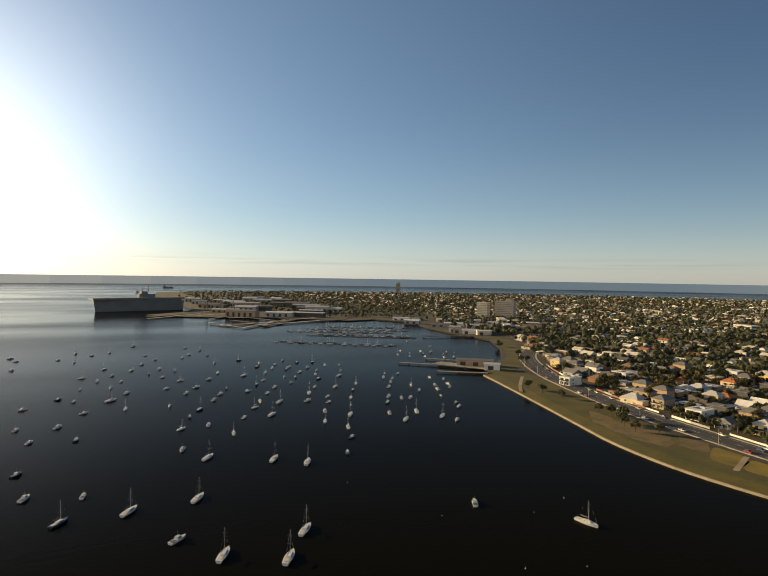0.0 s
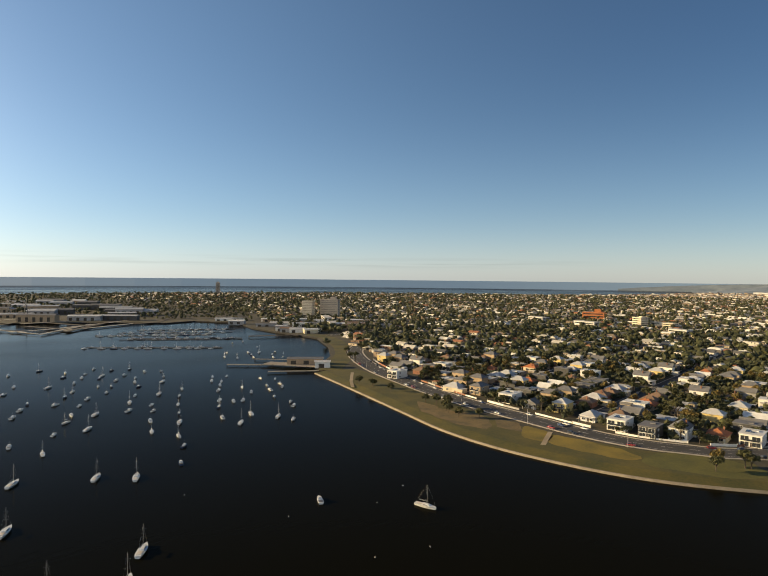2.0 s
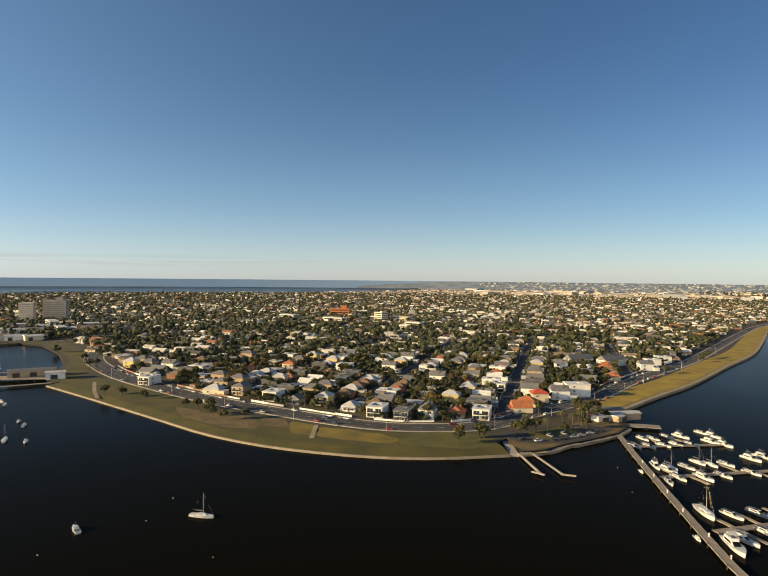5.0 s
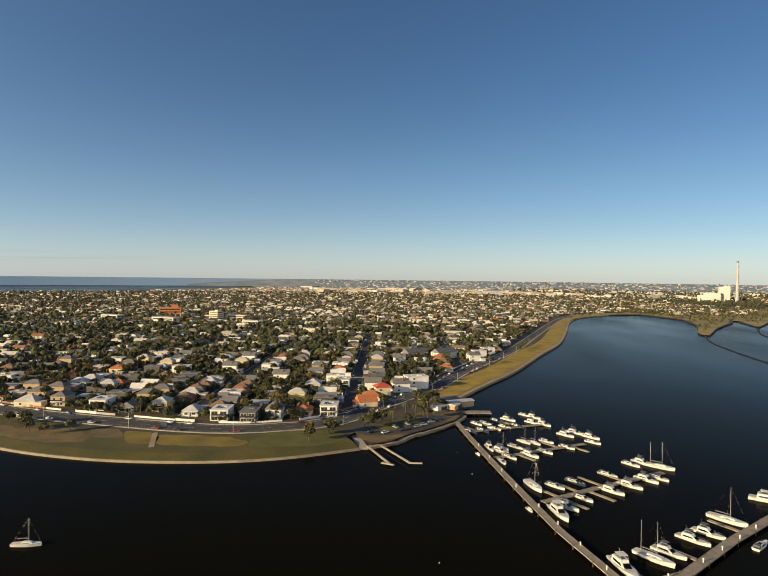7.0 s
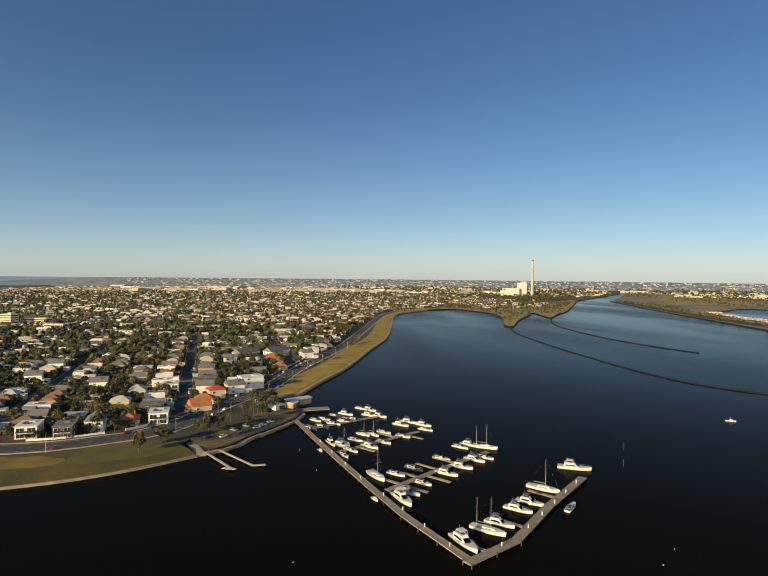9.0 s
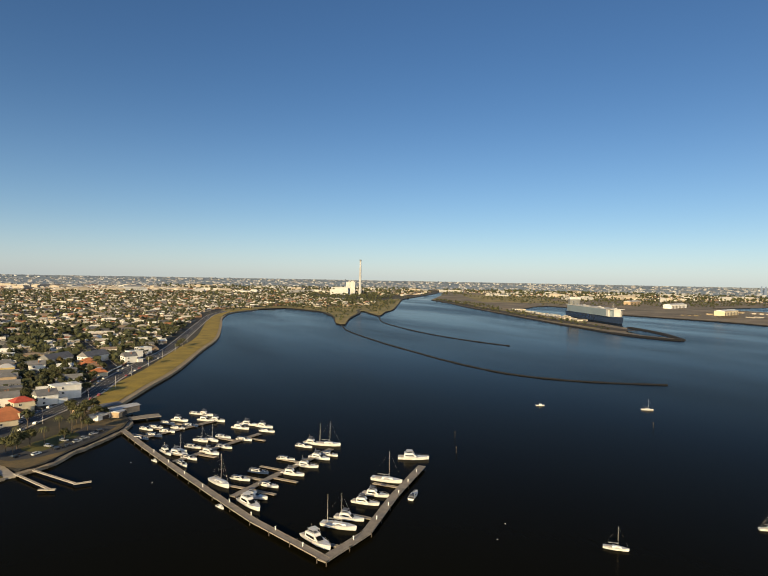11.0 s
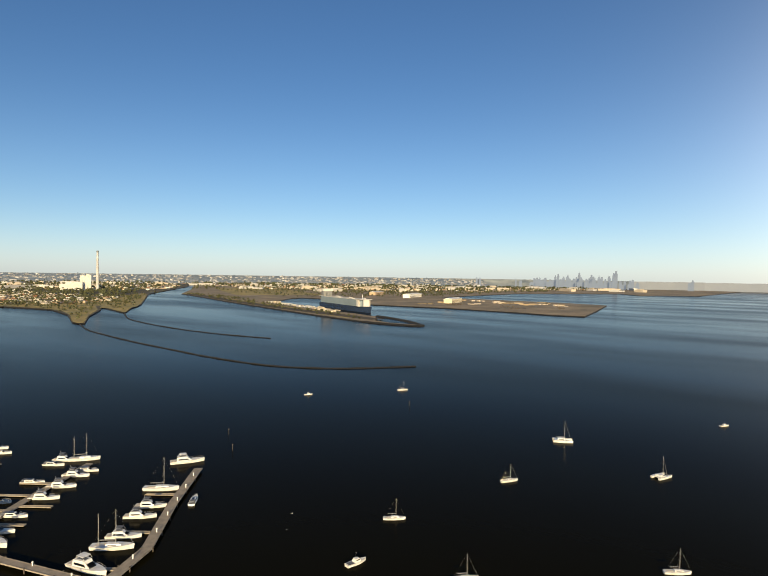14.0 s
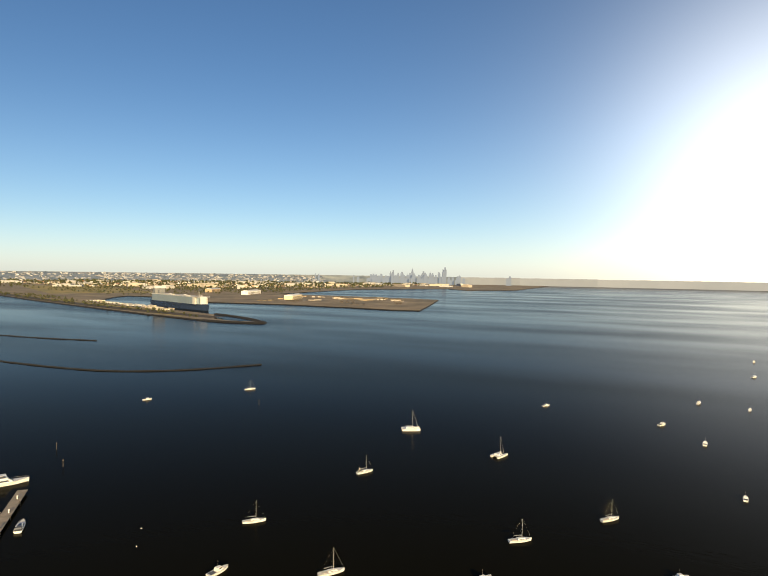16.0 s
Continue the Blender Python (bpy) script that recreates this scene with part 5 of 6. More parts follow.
BERTH_ARM_C = [(40, 222), (49, 228), (65, 241), (79, 258), (85, 261), (41, 200), (49, 210), (62, 220), (71, 228), (80, 237), (86, 240)]
BERTH_OUTER = [(67, 167), (78, 178), (85, 184)]
BERTH_TIP = [(121, 220)]
BERTH_SAIL = [(31, 220), (38, 286), (33, 287), (61, 162), (96, 197), (91, 256), (21, 273)]
rng = random.Random(5)


def afloat(proto, x, y, heading):
    return put(proto, x, y, heading, z=0.0)


for spots in (MOORED_WEST, MOORED_MID, MOORED_EAST, MOORED_INNER, MOORED_COVE):
    for x, y in spots:
        put(LAUNCH[rng.choice((0, 0, 1, 1, 2))] if rng.random() < 0.78 else SAIL[rng.choice((0, 1, 1, 2))], x, y, rng.choice((-62, -62, -62, 118)) + rng.uniform(-22, 22), 0.97, 0.0)
for x, y in SAIL_WEST:
    afloat(SAIL[rng.choice((0, 0, 1))], x, y, -60 + rng.uniform(-14, 14) if x < -140 else 78)
for x, y in SAIL_NORTH:
    put(SAIL[0], x, y, 135 + rng.uniform(-25, 10), 0.86, 0.0)
for (x, y), a in zip(CATS, (150, 110)):
    put(CAT, x, y, a, 0.86, 0.0)
for x, y in MOTOR_NORTH:
    afloat(LAUNCH[rng.choice((0, 1))], x, y, 118 + rng.uniform(-25, 25))
for (x, y), k in zip(BERTH_MAIN, (0, 0, 1, 2)):
    afloat(CRUISER[k], x + (1.5 if k == 0 else 0), y, 164)
for spots in (BERTH_ARM_A, BERTH_ARM_B, BERTH_ARM_C):
    for i, (x, y) in enumerate(spots):
        afloat(CRUISER[rng.choice((1, 2, 2, 1, 3))], x, y, 138 + rng.uniform(-5, 5))
for x, y in BERTH_OUTER:
    afloat(CRUISER[1], x, y, 135)
afloat(CRUISER[2], 98.5, 177.5, 43)
afloat(CRUISER[0], *BERTH_TIP[0], 118)
for (x, y), k, a in zip(BERTH_SAIL, (1, 0, 0, 2, 1, 2, 0), (158, 140, 140, 135, 135, 125, 140)):
    afloat({0: SAIL[0], 1: BERTHED_SAIL, 2: KETCH}[k], x, y, a)
for x, y in ((27, 195), (9, 261)):
    put(LAUNCH[0], x, y, 160, 0.8, 0.0)
# boats packed along the distant pontoons
for a, b in (((-718, 168), (-626, 295)), ((-790, 240), (-712, 365)), ((-874, 252), (-800, 395)), ((-850, 215), (-780, 360)), ((-905, 290), (-840, 420))):
    a, b = Vector((*a, 0)), Vector((*b, 0))
    d = (b - a).normalized()
    s = Vector((-d.y, d.x, 0))
    k = int((b - a).length / 14)
    for i in range(k):
        for side in (-7, 7):
            q = a + d * (i * 14 + rng.uniform(2, 9)) + s * side
            afloat(SAIL[rng.choice((0, 1, 2))] if rng.random() < 0.4 else LAUNCH[rng.choice((0, 1))], q.x, q.y, -150 if side < 0 else 30)


def buoy():
    base = tagged(new("channel_marker"), "thin dark channel marker standing in the water", "channel marker", "channel markers")
    bm = bmesh.new()
    rod(bm, (0, 0, -1), (0, 0, 2.6), 0.14, 0.12, 7)
    part("pile", bm, TIMBER, base)
    bm = bmesh.new()
    rod(bm, (0, 0, 2.6), (0, 0, 3.4), 0.35, 0.05, 8)
    part("topmark", bm, TIMBER, base)
    return base


BUOY = buoy()
for x, y in BUOYS:
    afloat(BUOY, x, y, 0)


def mooring():
    bm = bmesh.new()
    bmesh.ops.create_uvsphere(bm, u_segments=10, v_segments=6, radius=0.35)
    rod(bm, (0, 0, 0.3), (0, 0, 0.75), 0.06, 0.06, 5)
    return tagged(part("mooring_buoy", bm, LINE), "small pale round mooring buoy on the water", "buoy", "mooring buoys")


MOORING = mooring()
for x, y in [(-155, 147), (-148, 127), (-158, 94), (-109, 116), (-115, 98), (-202, 74), (-4, 149), (106, 133), (116, 142), (6, 232), (-1, 263)]:
    put(MOORING, x, y, 0, 0.8, 0.0)



def pedestal():
    base = tagged(new("service_pedestal"), "small white service pedestal on the marina pier", "pedestal", "marina pedestals")
    bm = bmesh.new()
    box(bm, 0, 0, 0, 0.3, 0.3, 1.0)
    part("post", bm, TRIM, base)
    bm = bmesh.new()
    box(bm, 0, 0, 1.0, 0.45, 0.45, 0.3)
    part("lamp_cap", bm, HULL, base)
    return base


PEDESTAL = pedestal()
for (x0, y0), (x1, y1), count in (((7, 281), (26, 206), 4), ((28, 203), (47, 143), 4), ((56, 145.6), (66, 151.8), 1), ((70, 155.5), (116, 204), 5)):
    for k in range(count):
        t = (k + 0.5) / count
        put(PEDESTAL, x0 + (x1 - x0) * t, y0 + (y1 - y0) * t, 20, 1.0, 1.28)

# ---- cars ----


def car(label, paint):
    base = tagged(new("car"), label, "car", "cars by the shore road")
    bm = bmesh.new()
    vs = box(bm, 0, 0, 0.28, 1.8, 4.4, 0.62)
    bmesh.ops.bevel(bm, geom=bm.edges[:], offset=0.14, segments=2, affect="EDGES")
    part("body", bm, paint, base)
    bm = bmesh.new()
    loaf(bm, -1.9, 1.0, 0.82, 0.86, 0.56, 0.82, 0.75)
    part("cabin_glass", bm, TINTED, base)
    bm = bmesh.new()
    box(bm, 0, -0.65, 1.41, 1.28, 1.7, 0.05)
    part("car_roof", bm, paint, base)
    for x in (-0.85, 0.85):
        for y in (-1.35, 1.4):
            bm = bmesh.new()
            rod(bm, (x - 0.1, y, 0.33), (x + 0.1, y, 0.33), 0.33, 0.33, 10)
            part("wheel", bm, CANVAS, base)
    return base


CAR_PAINT = {"white": HULL, "silver": mat("silver_paint", (0.45, 0.45, 0.45), (0.38, 0.38, 0.38), 0.6, 0.3, 0.5), "black": mat("black_paint", (0.02, 0.02, 0.022), (0.03, 0.03, 0.03), 0.6, 0.25), "red": mat("red_paint", (0.30, 0.02, 0.02), (0.22, 0.015, 0.015), 0.6, 0.3), "blue": mat("blue_paint", (0.03, 0.06, 0.16), (0.02, 0.04, 0.11), 0.6, 0.3)}
CARS = [car(f"parked {c} hatchback beside the kerb", m) for c, m in CAR_PAINT.items()]


def along(line, gap, off, chance):
    for a, b in zip(line, line[1:]):
        d = b - a
        if d.length < 1:
            continue
        d.normalize()
        if rng.random() < chance:
            q = a + Vector((-d.y, d.x, 0)) * off
            put(CARS[rng.choice((0, 0, 0, 1, 1, 2, 3, 4))], q.x, q.y, math.degrees(math.atan2(d.x, d.y)), z=2.1)


along(strand[14:70], 12, 6.9, 0.6)
along(strand[14:70], 12, -6.9, 0.3)
along(strand[30:60], 12, 2.0, 0.10)
for v in STREET_V[2:8]:
    for u in range(300, 800, 14):
        p = GU * u + GV * (v + rng.choice((-3.4, 3.4)))
        if rng.random() < 0.30 and inside(np.array([p.x]), np.array([p.y]), TOWN)[0]:
            put(CARS[rng.choice((0, 0, 1, 2, 2, 4))], p.x, p.y, -8, z=2.1)
for x, y, a in ((-48, 283, 40), (-40, 284, 45), (-32, 290, 50), (-28, 294, 50), (-24, 300, 55), (-21, 305, 60), (-17, 312, 60), (-14, 318, 65), (-36, 296, 130), (-30, 304, 130)):
    put(CARS[rng.choice((0, 2, 2, 1))], x, y, a, z=2.12)

# ---- fences, lamp posts, poles ----


def fence(a, b, h, material, label):
    a, b = Vector((*a, 0)), Vector((*b, 0))
    base = tagged(new("front_fence"), label, "fence", "front fences")
    base.location = ((a + b) / 2).to_tuple()[:2] + (2.0,)
    d = (b - a) / 2
    bm = bmesh.new()
    ribbon(bm, [-d, d], 0.1, -0.1, h, h + 0.2)
    part("wall", bm, material, base)
    n = max(2, int((b - a).length / 5))
    for k in range(n + 1):
        bm = bmesh.new()
        q = -d + d * 2 * (k / n)
        box(bm, q.x, q.y, -0.2, 0.36, 0.36, h + 0.4)
        part("pillar", bm, material, base)


side = [q + Vector((-(strand[min(i + 1, len(strand) - 1)] - strand[i - 1]).normalized().y, (strand[min(i + 1, len(strand) - 1)] - strand[i - 1]).normalized().x, 0)) * 12.5 for i, q in enumerate(strand)]
for i in range(12, 74):
    if rng.random() < 0.72:
        k = rng.random()
        fence(side[i].to_tuple()[:2], side[i + 1].to_tuple()[:2], rng.uniform(0.9, 1.5), PAINT["white"] if k < 0.5 else PAINT["grey"] if k < 0.75 else PAINT["brick"], "low white rendered front fence with pillars" if k < 0.5 else "low grey front fence with pillars" if k < 0.75 else "low red-brick front fence with pillars")


def lamp_post():
    base = tagged(new("street_lamp"), "slim grey street lamp with a curved arm", "street lamp", "street lamps")
    bm = bmesh.new()
    rod(bm, (0, 0, -0.2), (0, 0, 8.5), 0.11, 0.07, 7)
    part("pole", bm, SPAR, base)
    bm = bmesh.new()
    rod(bm, (0, 0, 8.4), (1.6, 0, 8.9), 0.05, 0.04, 5)
    part("arm", bm, SPAR, base)
    bm = bmesh.new()
    box(bm, 1.8, 0, 8.82, 0.7, 0.25, 0.14)
    part("lamp_head", bm, CANVAS, base)
    return base


LAMP = lamp_post()
for i in range(14, 80, 4):
    q = strand[i]
    d = (strand[i + 1] - strand[i - 1]).normalized()
    p = q - Vector((-d.y, d.x, 0)) * 10.6
    put(LAMP, p.x, p.y, -math.degrees(math.atan2(d.y, d.x)) - 90)

# ---- landmarks ----


def tower(name, label, x, y, turn, w, d, h, paint, floors, bays, cap=0.0, z=2.0, band=0.36):
    """A tall block with rows of windows on its four sides."""
    base = tagged(new(name), label, "apartment tower")
    base.matrix_basis = Matrix.Translation((x, y, z)) @ Matrix.Rotation(-radians(turn), 4, "Z")
    bm = bmesh.new()
    box(bm, 0, 0, -0.5, w, d, h + 0.5)
    part("wall", bm, paint, base)
    bm = bmesh.new()
    box(bm, 0, 0, h, w + 0.3, d + 0.3, 0.8)
    if cap:
        box(bm, w * 0.2, 0, h + 0.8, w * 0.3, d * 0.5, cap)
    part("roof", bm, paint, base)
    step = h / max(floors, 1)
    for f in range(floors):
        for sx, sy, n, span in ((0, -1, bays, w), (0, 1, bays, w), (1, 0, max(2, bays // 2), d), (-1, 0, max(2, bays // 2), d)):
            bm = bmesh.new()
            if sy:
                box(bm, 0, sy * (d / 2 + 0.02), f * step + step * 0.35, span * 0.9, 0.08, step * band)
            else:
                box(bm, sx * (w / 2 + 0.02), 0, f * step + step * 0.35, 0.08, span * 0.86, step * band)
            part("window_band", bm, GLASS, base)
    return base


CONC = mat("weathered_concrete", (0.40, 0.35, 0.28), (0.30, 0.26, 0.21), 0.08, 0.85, fine=0.8)
STACK = mat("pale_grey_concrete", (0.40, 0.40, 0.39), (0.31, 0.31, 0.31), 0.02, 0.85, fine=0.2)
ORANGE = mat("orange_brick", (0.52, 0.19, 0.06), (0.40, 0.14, 0.05), 0.2, 0.9, fine=1.5)
CREAMW = mat("cream_concrete", (0.60, 0.52, 0.38), (0.48, 0.41, 0.30), 0.1, 0.85, fine=1.0)
PALEW = mat("pale_cladding", (0.52, 0.50, 0.46), (0.40, 0.385, 0.355), 0.05, 0.75, fine=0.5)
# air haze before the skyline put into the facade as a glow
HAZE = hazed(mat("hazed_facade", (0.055, 0.07, 0.095), (0.035, 0.045, 0.065), 0.02, 0.8, fine=0.1), (0.30, 0.32, 0.33), 0.72)
# the ship's side in shade, put into a blue-grey base colour
SHADED_SIDE = mat("blue_grey_shaded_side", (0.20, 0.25, 0.28), (0.15, 0.19, 0.22), 0.03, 0.6, fine=0.3)
GREYSHIP = mat("grey_ship_steel", (0.17, 0.175, 0.175), (0.12, 0.125, 0.125), 0.05, 0.7, fine=0.4)

tower("apartment_tower", "cream concrete apartment slab above the cove", -982, 655, -38, 22, 20, 33, CREAMW, 10, 6, 0, 2.0, 0.13)
tower("apartment_tower", "brown-grey concrete apartment slab with lift core", -966, 697, -38, 38, 18, 36, CONC, 10, 10, 5, 2.0, 0.13)
tower("apartment_tower", "slim distant apartment tower among the trees", -2370, 1117, 30, 22, 18, 52, CONC, 14, 4, 4)
tower("civic_building", "orange-brick civic building above the rooftops", -598, 1090, -25, 42, 22, 16, ORANGE, 3, 9, 6)
tower("office_building", "cream concrete building among the shops", -452, 985, 20, 20, 16, 18, CREAMW, 5, 5, 2)
tower("office_building", "long cream low building among the shops", -420, 1005, 12, 44, 16, 10, CREAMW, 3, 10, 0)
tower("office_building", "white-faced shop building in the town centre", -520, 930, 12, 46, 18, 9, PALEW, 2, 9, 0)
tower("office_building", "white-faced shop building in the town centre", -640, 960, 12, 38, 18, 9, PALEW, 2, 8, 0)
tower("office_building", "white-faced shop building in the town centre", -350, 900, 12, 30, 16, 9, PALEW, 2, 7, 0)
tower("hotel", "rambling white two-storey hotel near the cove", -870, 620, 30, 60, 14, 9, PALEW, 2, 12, 0)
tower("hotel", "white two-storey building near the cove", -770, 560, 30, 36, 12, 8, PALEW, 2, 8, 0)


def shed(label, x, y, turn, w, d, h, wall, roof_mat, name="shed", z=2.0):
    """A long shed with a low gable roof and roller doors."""
    base = tagged(new(name), label, "shed")
    base.matrix_basis = Matrix.Translation((x, y, z)) @ Matrix.Rotation(-radians(turn), 4, "Z")
    bm = bmesh.new()
    box(bm, 0, 0, -0.5, w, d, h + 0.5)
    part("wall", bm, wall, base)
    bm = bmesh.new()
    hip_roof(bm, w, d, h, min(w, d) * 0.13, 1.0, 0.6)
    part("roof", bm, roof_mat, base)
    for k in range(max(1, int(d / 12))):
        bm = bmesh.new()
        box(bm, w / 2 + 0.05, -d / 2 + 6 + 12 * k, 0, 0.1, 5, h * 0.7)
        part("roller_door", bm, TIMBER, base)
    return base


shed("long flat-roofed wharf shed with weathered walls", -452, 296, 36, 11, 34, 5, PAINT["tan"], ROOF["slate"], "wharf_shed", 2.2)
shed("small pale wharf shed", -425, 297, 36, 10, 14, 5, PAINT["white"], ROOF["zinc"], "wharf_shed", 2.2)
shed("low tan sailing club house beside the pier", -16, 366, 62, 8, 26, 3.4, PAINT["tan"], ROOF["slate"], "club_house")
shed("long low boat shed with a pale roof", -2, 361, 56, 7, 18, 3.2, PAINT["tan"], ROOF["zinc"], "club_house")
shed("small white boat store near the pier", -14, 348, 40, 6, 11, 3.0, PAINT["white"], ROOF["zinc"], "club_house")
shed("brown timber kiosk beside the pier", -5, 350, 30, 5, 6, 3.2, PAINT["tan"], ROOF["zinc"], "club_house")
pier("club_deck", V((-6, 343), (10, 347), (18, 348)), 3.6, 1.5, "pale timber deck below the sailing club")
rng = random.Random(17)
for _ in range(40):
    x, y = rng.uniform(-1900, -1080), rng.uniform(130, 420)
    if inside(np.array([x]), np.array([y]), [(-1900, 150), (-1400, 160), (-1160, 150), (-1075, 330), (-1150, 420), (-1800, 420)])[0]:
        shed("grey dockyard shed with a dark metal roof", x, y, rng.uniform(20, 40), rng.uniform(14, 26), rng.uniform(30, 70), rng.uniform(6, 13), PAINT[rng.choice(("grey", "grey", "dark", "tan"))], ROOF[rng.choice(("slate", "slate", "zinc", "white"))], "dock_shed")
for _ in range(26):
    x, y = rng.uniform(-1000, -700), rng.uniform(450, 640)
    shed("low marina shed with a metal roof", x, y, rng.uniform(20, 45), rng.uniform(8, 16), rng.uniform(14, 34), rng.uniform(4, 7), PAINT[rng.choice(("white", "tan", "cream", "grey"))], ROOF[rng.choice(("slate", "zinc", "white", "brown"))], "marina_shed")


def polar(az, d):
    return d * math.sin(radians(az)), d * math.cos(radians(az))


# the power station and its chimney
base = tagged(new("chimney_stack"), "very tall tapering concrete power station chimney", "chimney")
base.location = (*polar(22.95, 2780), 2.0)
bm = bmesh.new()
rod(bm, (0, 0, -1), (0, 0, 166), 7.0, 3.8, 20)
part("shaft", bm, STACK, base)
bm = bmesh.new()
rod(bm, (0, 0, 160), (0, 0, 167), 4.5, 4.4, 20)
part("rim", bm, GREYSHIP, base)
tower("power_station", "white boxy power station building beside the chimney", *polar(22.0, 2760), 20, 42, 36, 60, PALEW, 0, 3, 4)
tower("power_station", "pale lower turbine hall of the power station", *polar(21.1, 2740), 20, 62, 40, 34, PALEW, 0, 6, 0)
tower("power_station", "pale lower annexe of the power station", *polar(20.4, 2740), 20, 40, 30, 24, PALEW, 0, 5, 0)

# pale works and warehouses across the flat country
for _ in range(150):
    az = rng.uniform(-16, 74)
    d = rng.uniform(2700, 4280)
    x, y = polar(az, d)
    if inside(np.array([x]), np.array([y]), [(1042, 2080), (1500, 2520), (1152, 2010), (1000, 2000)])[0] or (az > 52 and d < 3300) or (24.5 < az < 36 and d < 3700):
        continue
    bm = bmesh.new()
    w, l, h = rng.uniform(20, 60), rng.uniform(40, 160), rng.uniform(7, 16)
    box(bm, 0, 0, 0, l, w, h)
    box(bm, rng.uniform(-0.2, 0.2) * l, 0, h, l * 0.5, w * 0.8, rng.uniform(1, 4))
    ob = part("warehouse", bm, rng.choice((PALEW, CONC, CONC, PAINT["grey"], PAINT["grey"], STACK)))
    ob.matrix_basis = Matrix.Translation((x, y, 2.0)) @ Matrix.Rotation(rng.uniform(0, 3), 4, "Z")
    tagged(ob, "low pale warehouse on the distant flats", "warehouse", "distant warehouses")

# docks: sheds, stacked cargo and a fence of trees
shed("long cream port shed on the reclaimed land", *polar(56.0, 1790), 72, 26, 110, 12, PAINT["cream"], ROOF["white"], "port_shed")
shed("long pale port shed on the reclaimed land", *polar(52.0, 2150), 72, 26, 130, 12, PAINT["white"], ROOF["white"], "port_shed")
shed("grey port shed on the reclaimed land", *polar(48.5, 2350), 72, 26, 90, 12, PAINT["tan"], ROOF["zinc"], "port_shed")
def heap(label, x, y, turn, pieces, material):
    base = tagged(new("cargo_heap"), label, "cargo", "port cargo")
    base.matrix_basis = Matrix.Translation((x, y, 1.9)) @ Matrix.Rotation(turn, 4, "Z")
    for dx, dy, w, d, h in pieces:
        bm = bmesh.new()
        box(bm, dx, dy, 0, w, d, h)
        bmesh.ops.bevel(bm, geom=[e for e in bm.edges if e.verts[0].co.z > 0.5 and e.verts[1].co.z > 0.5], offset=0.4, segments=1, affect="EDGES")
        part("cargo_block", bm, material, base)


for _ in range(22):
    t = rng.random()
    x, y = 1280 + 420 * t + rng.uniform(-20, 120), 620 + rng.uniform(0, 420) + 60 * t
    heap("low heap of stored cargo and fill on bare ground", x, y, rng.uniform(0, 3), [(rng.uniform(-3, 3), -16 + 16 * k, rng.uniform(12, 34), rng.uniform(5, 11), rng.uniform(1.2, 4.0)) for k in range(3)], rng.choice((BARE, CONC, SAND, TIMBER)))
for k in range(18):
    t = (k + rng.random()) / 18
    x, y = 872 + 150 * t + rng.uniform(4, 34), 900 + 440 * t + rng.uniform(-20, 20)
    heap("pale rows of stored cargo on the spit", x, y, -0.4, [(-9 + 9 * j, rng.uniform(-8, 8), rng.uniform(3, 5), rng.uniform(12, 34), rng.uniform(1.6, 3.6)) for j in range(3)], rng.choice((PALEW, CONC, PALEW, CREAMW)))
bm = bmesh.new()
ribbon(bm, smooth_line([(1140, 1960), (1073, 1735), (971, 1442), (863, 1086), (808, 862), (776, 705)], 30), 40, 3, 2.11)
tagged(part("scrub_spit", bm, mat("dark_scrub", (0.05, 0.033, 0.015), (0.014, 0.012, 0.006), 0.03, 0.95, fine=0.3)), "dark brown scrub along the spit's river bank", "grass", kind="structure")
fs = np.random.RandomState(77)
flats = np.stack([fs.uniform(300, 4400, 6000), fs.uniform(1400, 4500, 6000), fs.uniform(0, 180, 6000)], 1)
fd, fa = np.hypot(flats[:, 0], flats[:, 1]), np.degrees(np.arctan2(flats[:, 0], flats[:, 1]))
ok = (fd < 4285) & (fd > 2750) & inside(flats[:, 0], flats[:, 1], [(1080, 2150), (700, 2300), (300, 3600), (300, 4600), (2300, 4500), (1720, 2980)])
ok |= (fd < 4285) & inside(flats[:, 0], flats[:, 1], [(1900, 2400), (2050, 3300), (2300, 4300), (2900, 3900), (3900, 2700), (4400, 1500), (2650, 1600), (2200, 1900)])
far_houses("far_works", flats[ok], "distant low houses and works on the flat country", 14, 1.25)
far_trees("far_belts", (flats[ok][:, :2] + fs.uniform(-40, 40, (ok.sum(), 2))), "distant belts of dark trees on the flat country", 15, 9.0, 1, 1)
sp = np.random.RandomState(31)
scrub = np.concatenate([np.stack([sp.uniform(1750, 2600, 260), sp.uniform(1400, 2300, 260)], 1), np.stack([sp.uniform(1300, 3600, 700), sp.uniform(2400, 3500, 700)], 1), np.stack([sp.uniform(2600, 4300, 500), sp.uniform(1420, 2100, 500)], 1)])
scrub = scrub[inside(scrub[:, 0], scrub[:, 1], PORT)]
far_trees("port_trees", scrub, "scattered dark scrub and trees on the port land", 9, 5.5)

bs = np.random.RandomState(52)


def bushes(outline, count):
    xs, ys = zip(*outline)
    q = np.stack([bs.uniform(min(xs), max(xs), count), bs.uniform(min(ys), max(ys), count)], 1)
    return q[inside(q[:, 0], q[:, 1], outline)]


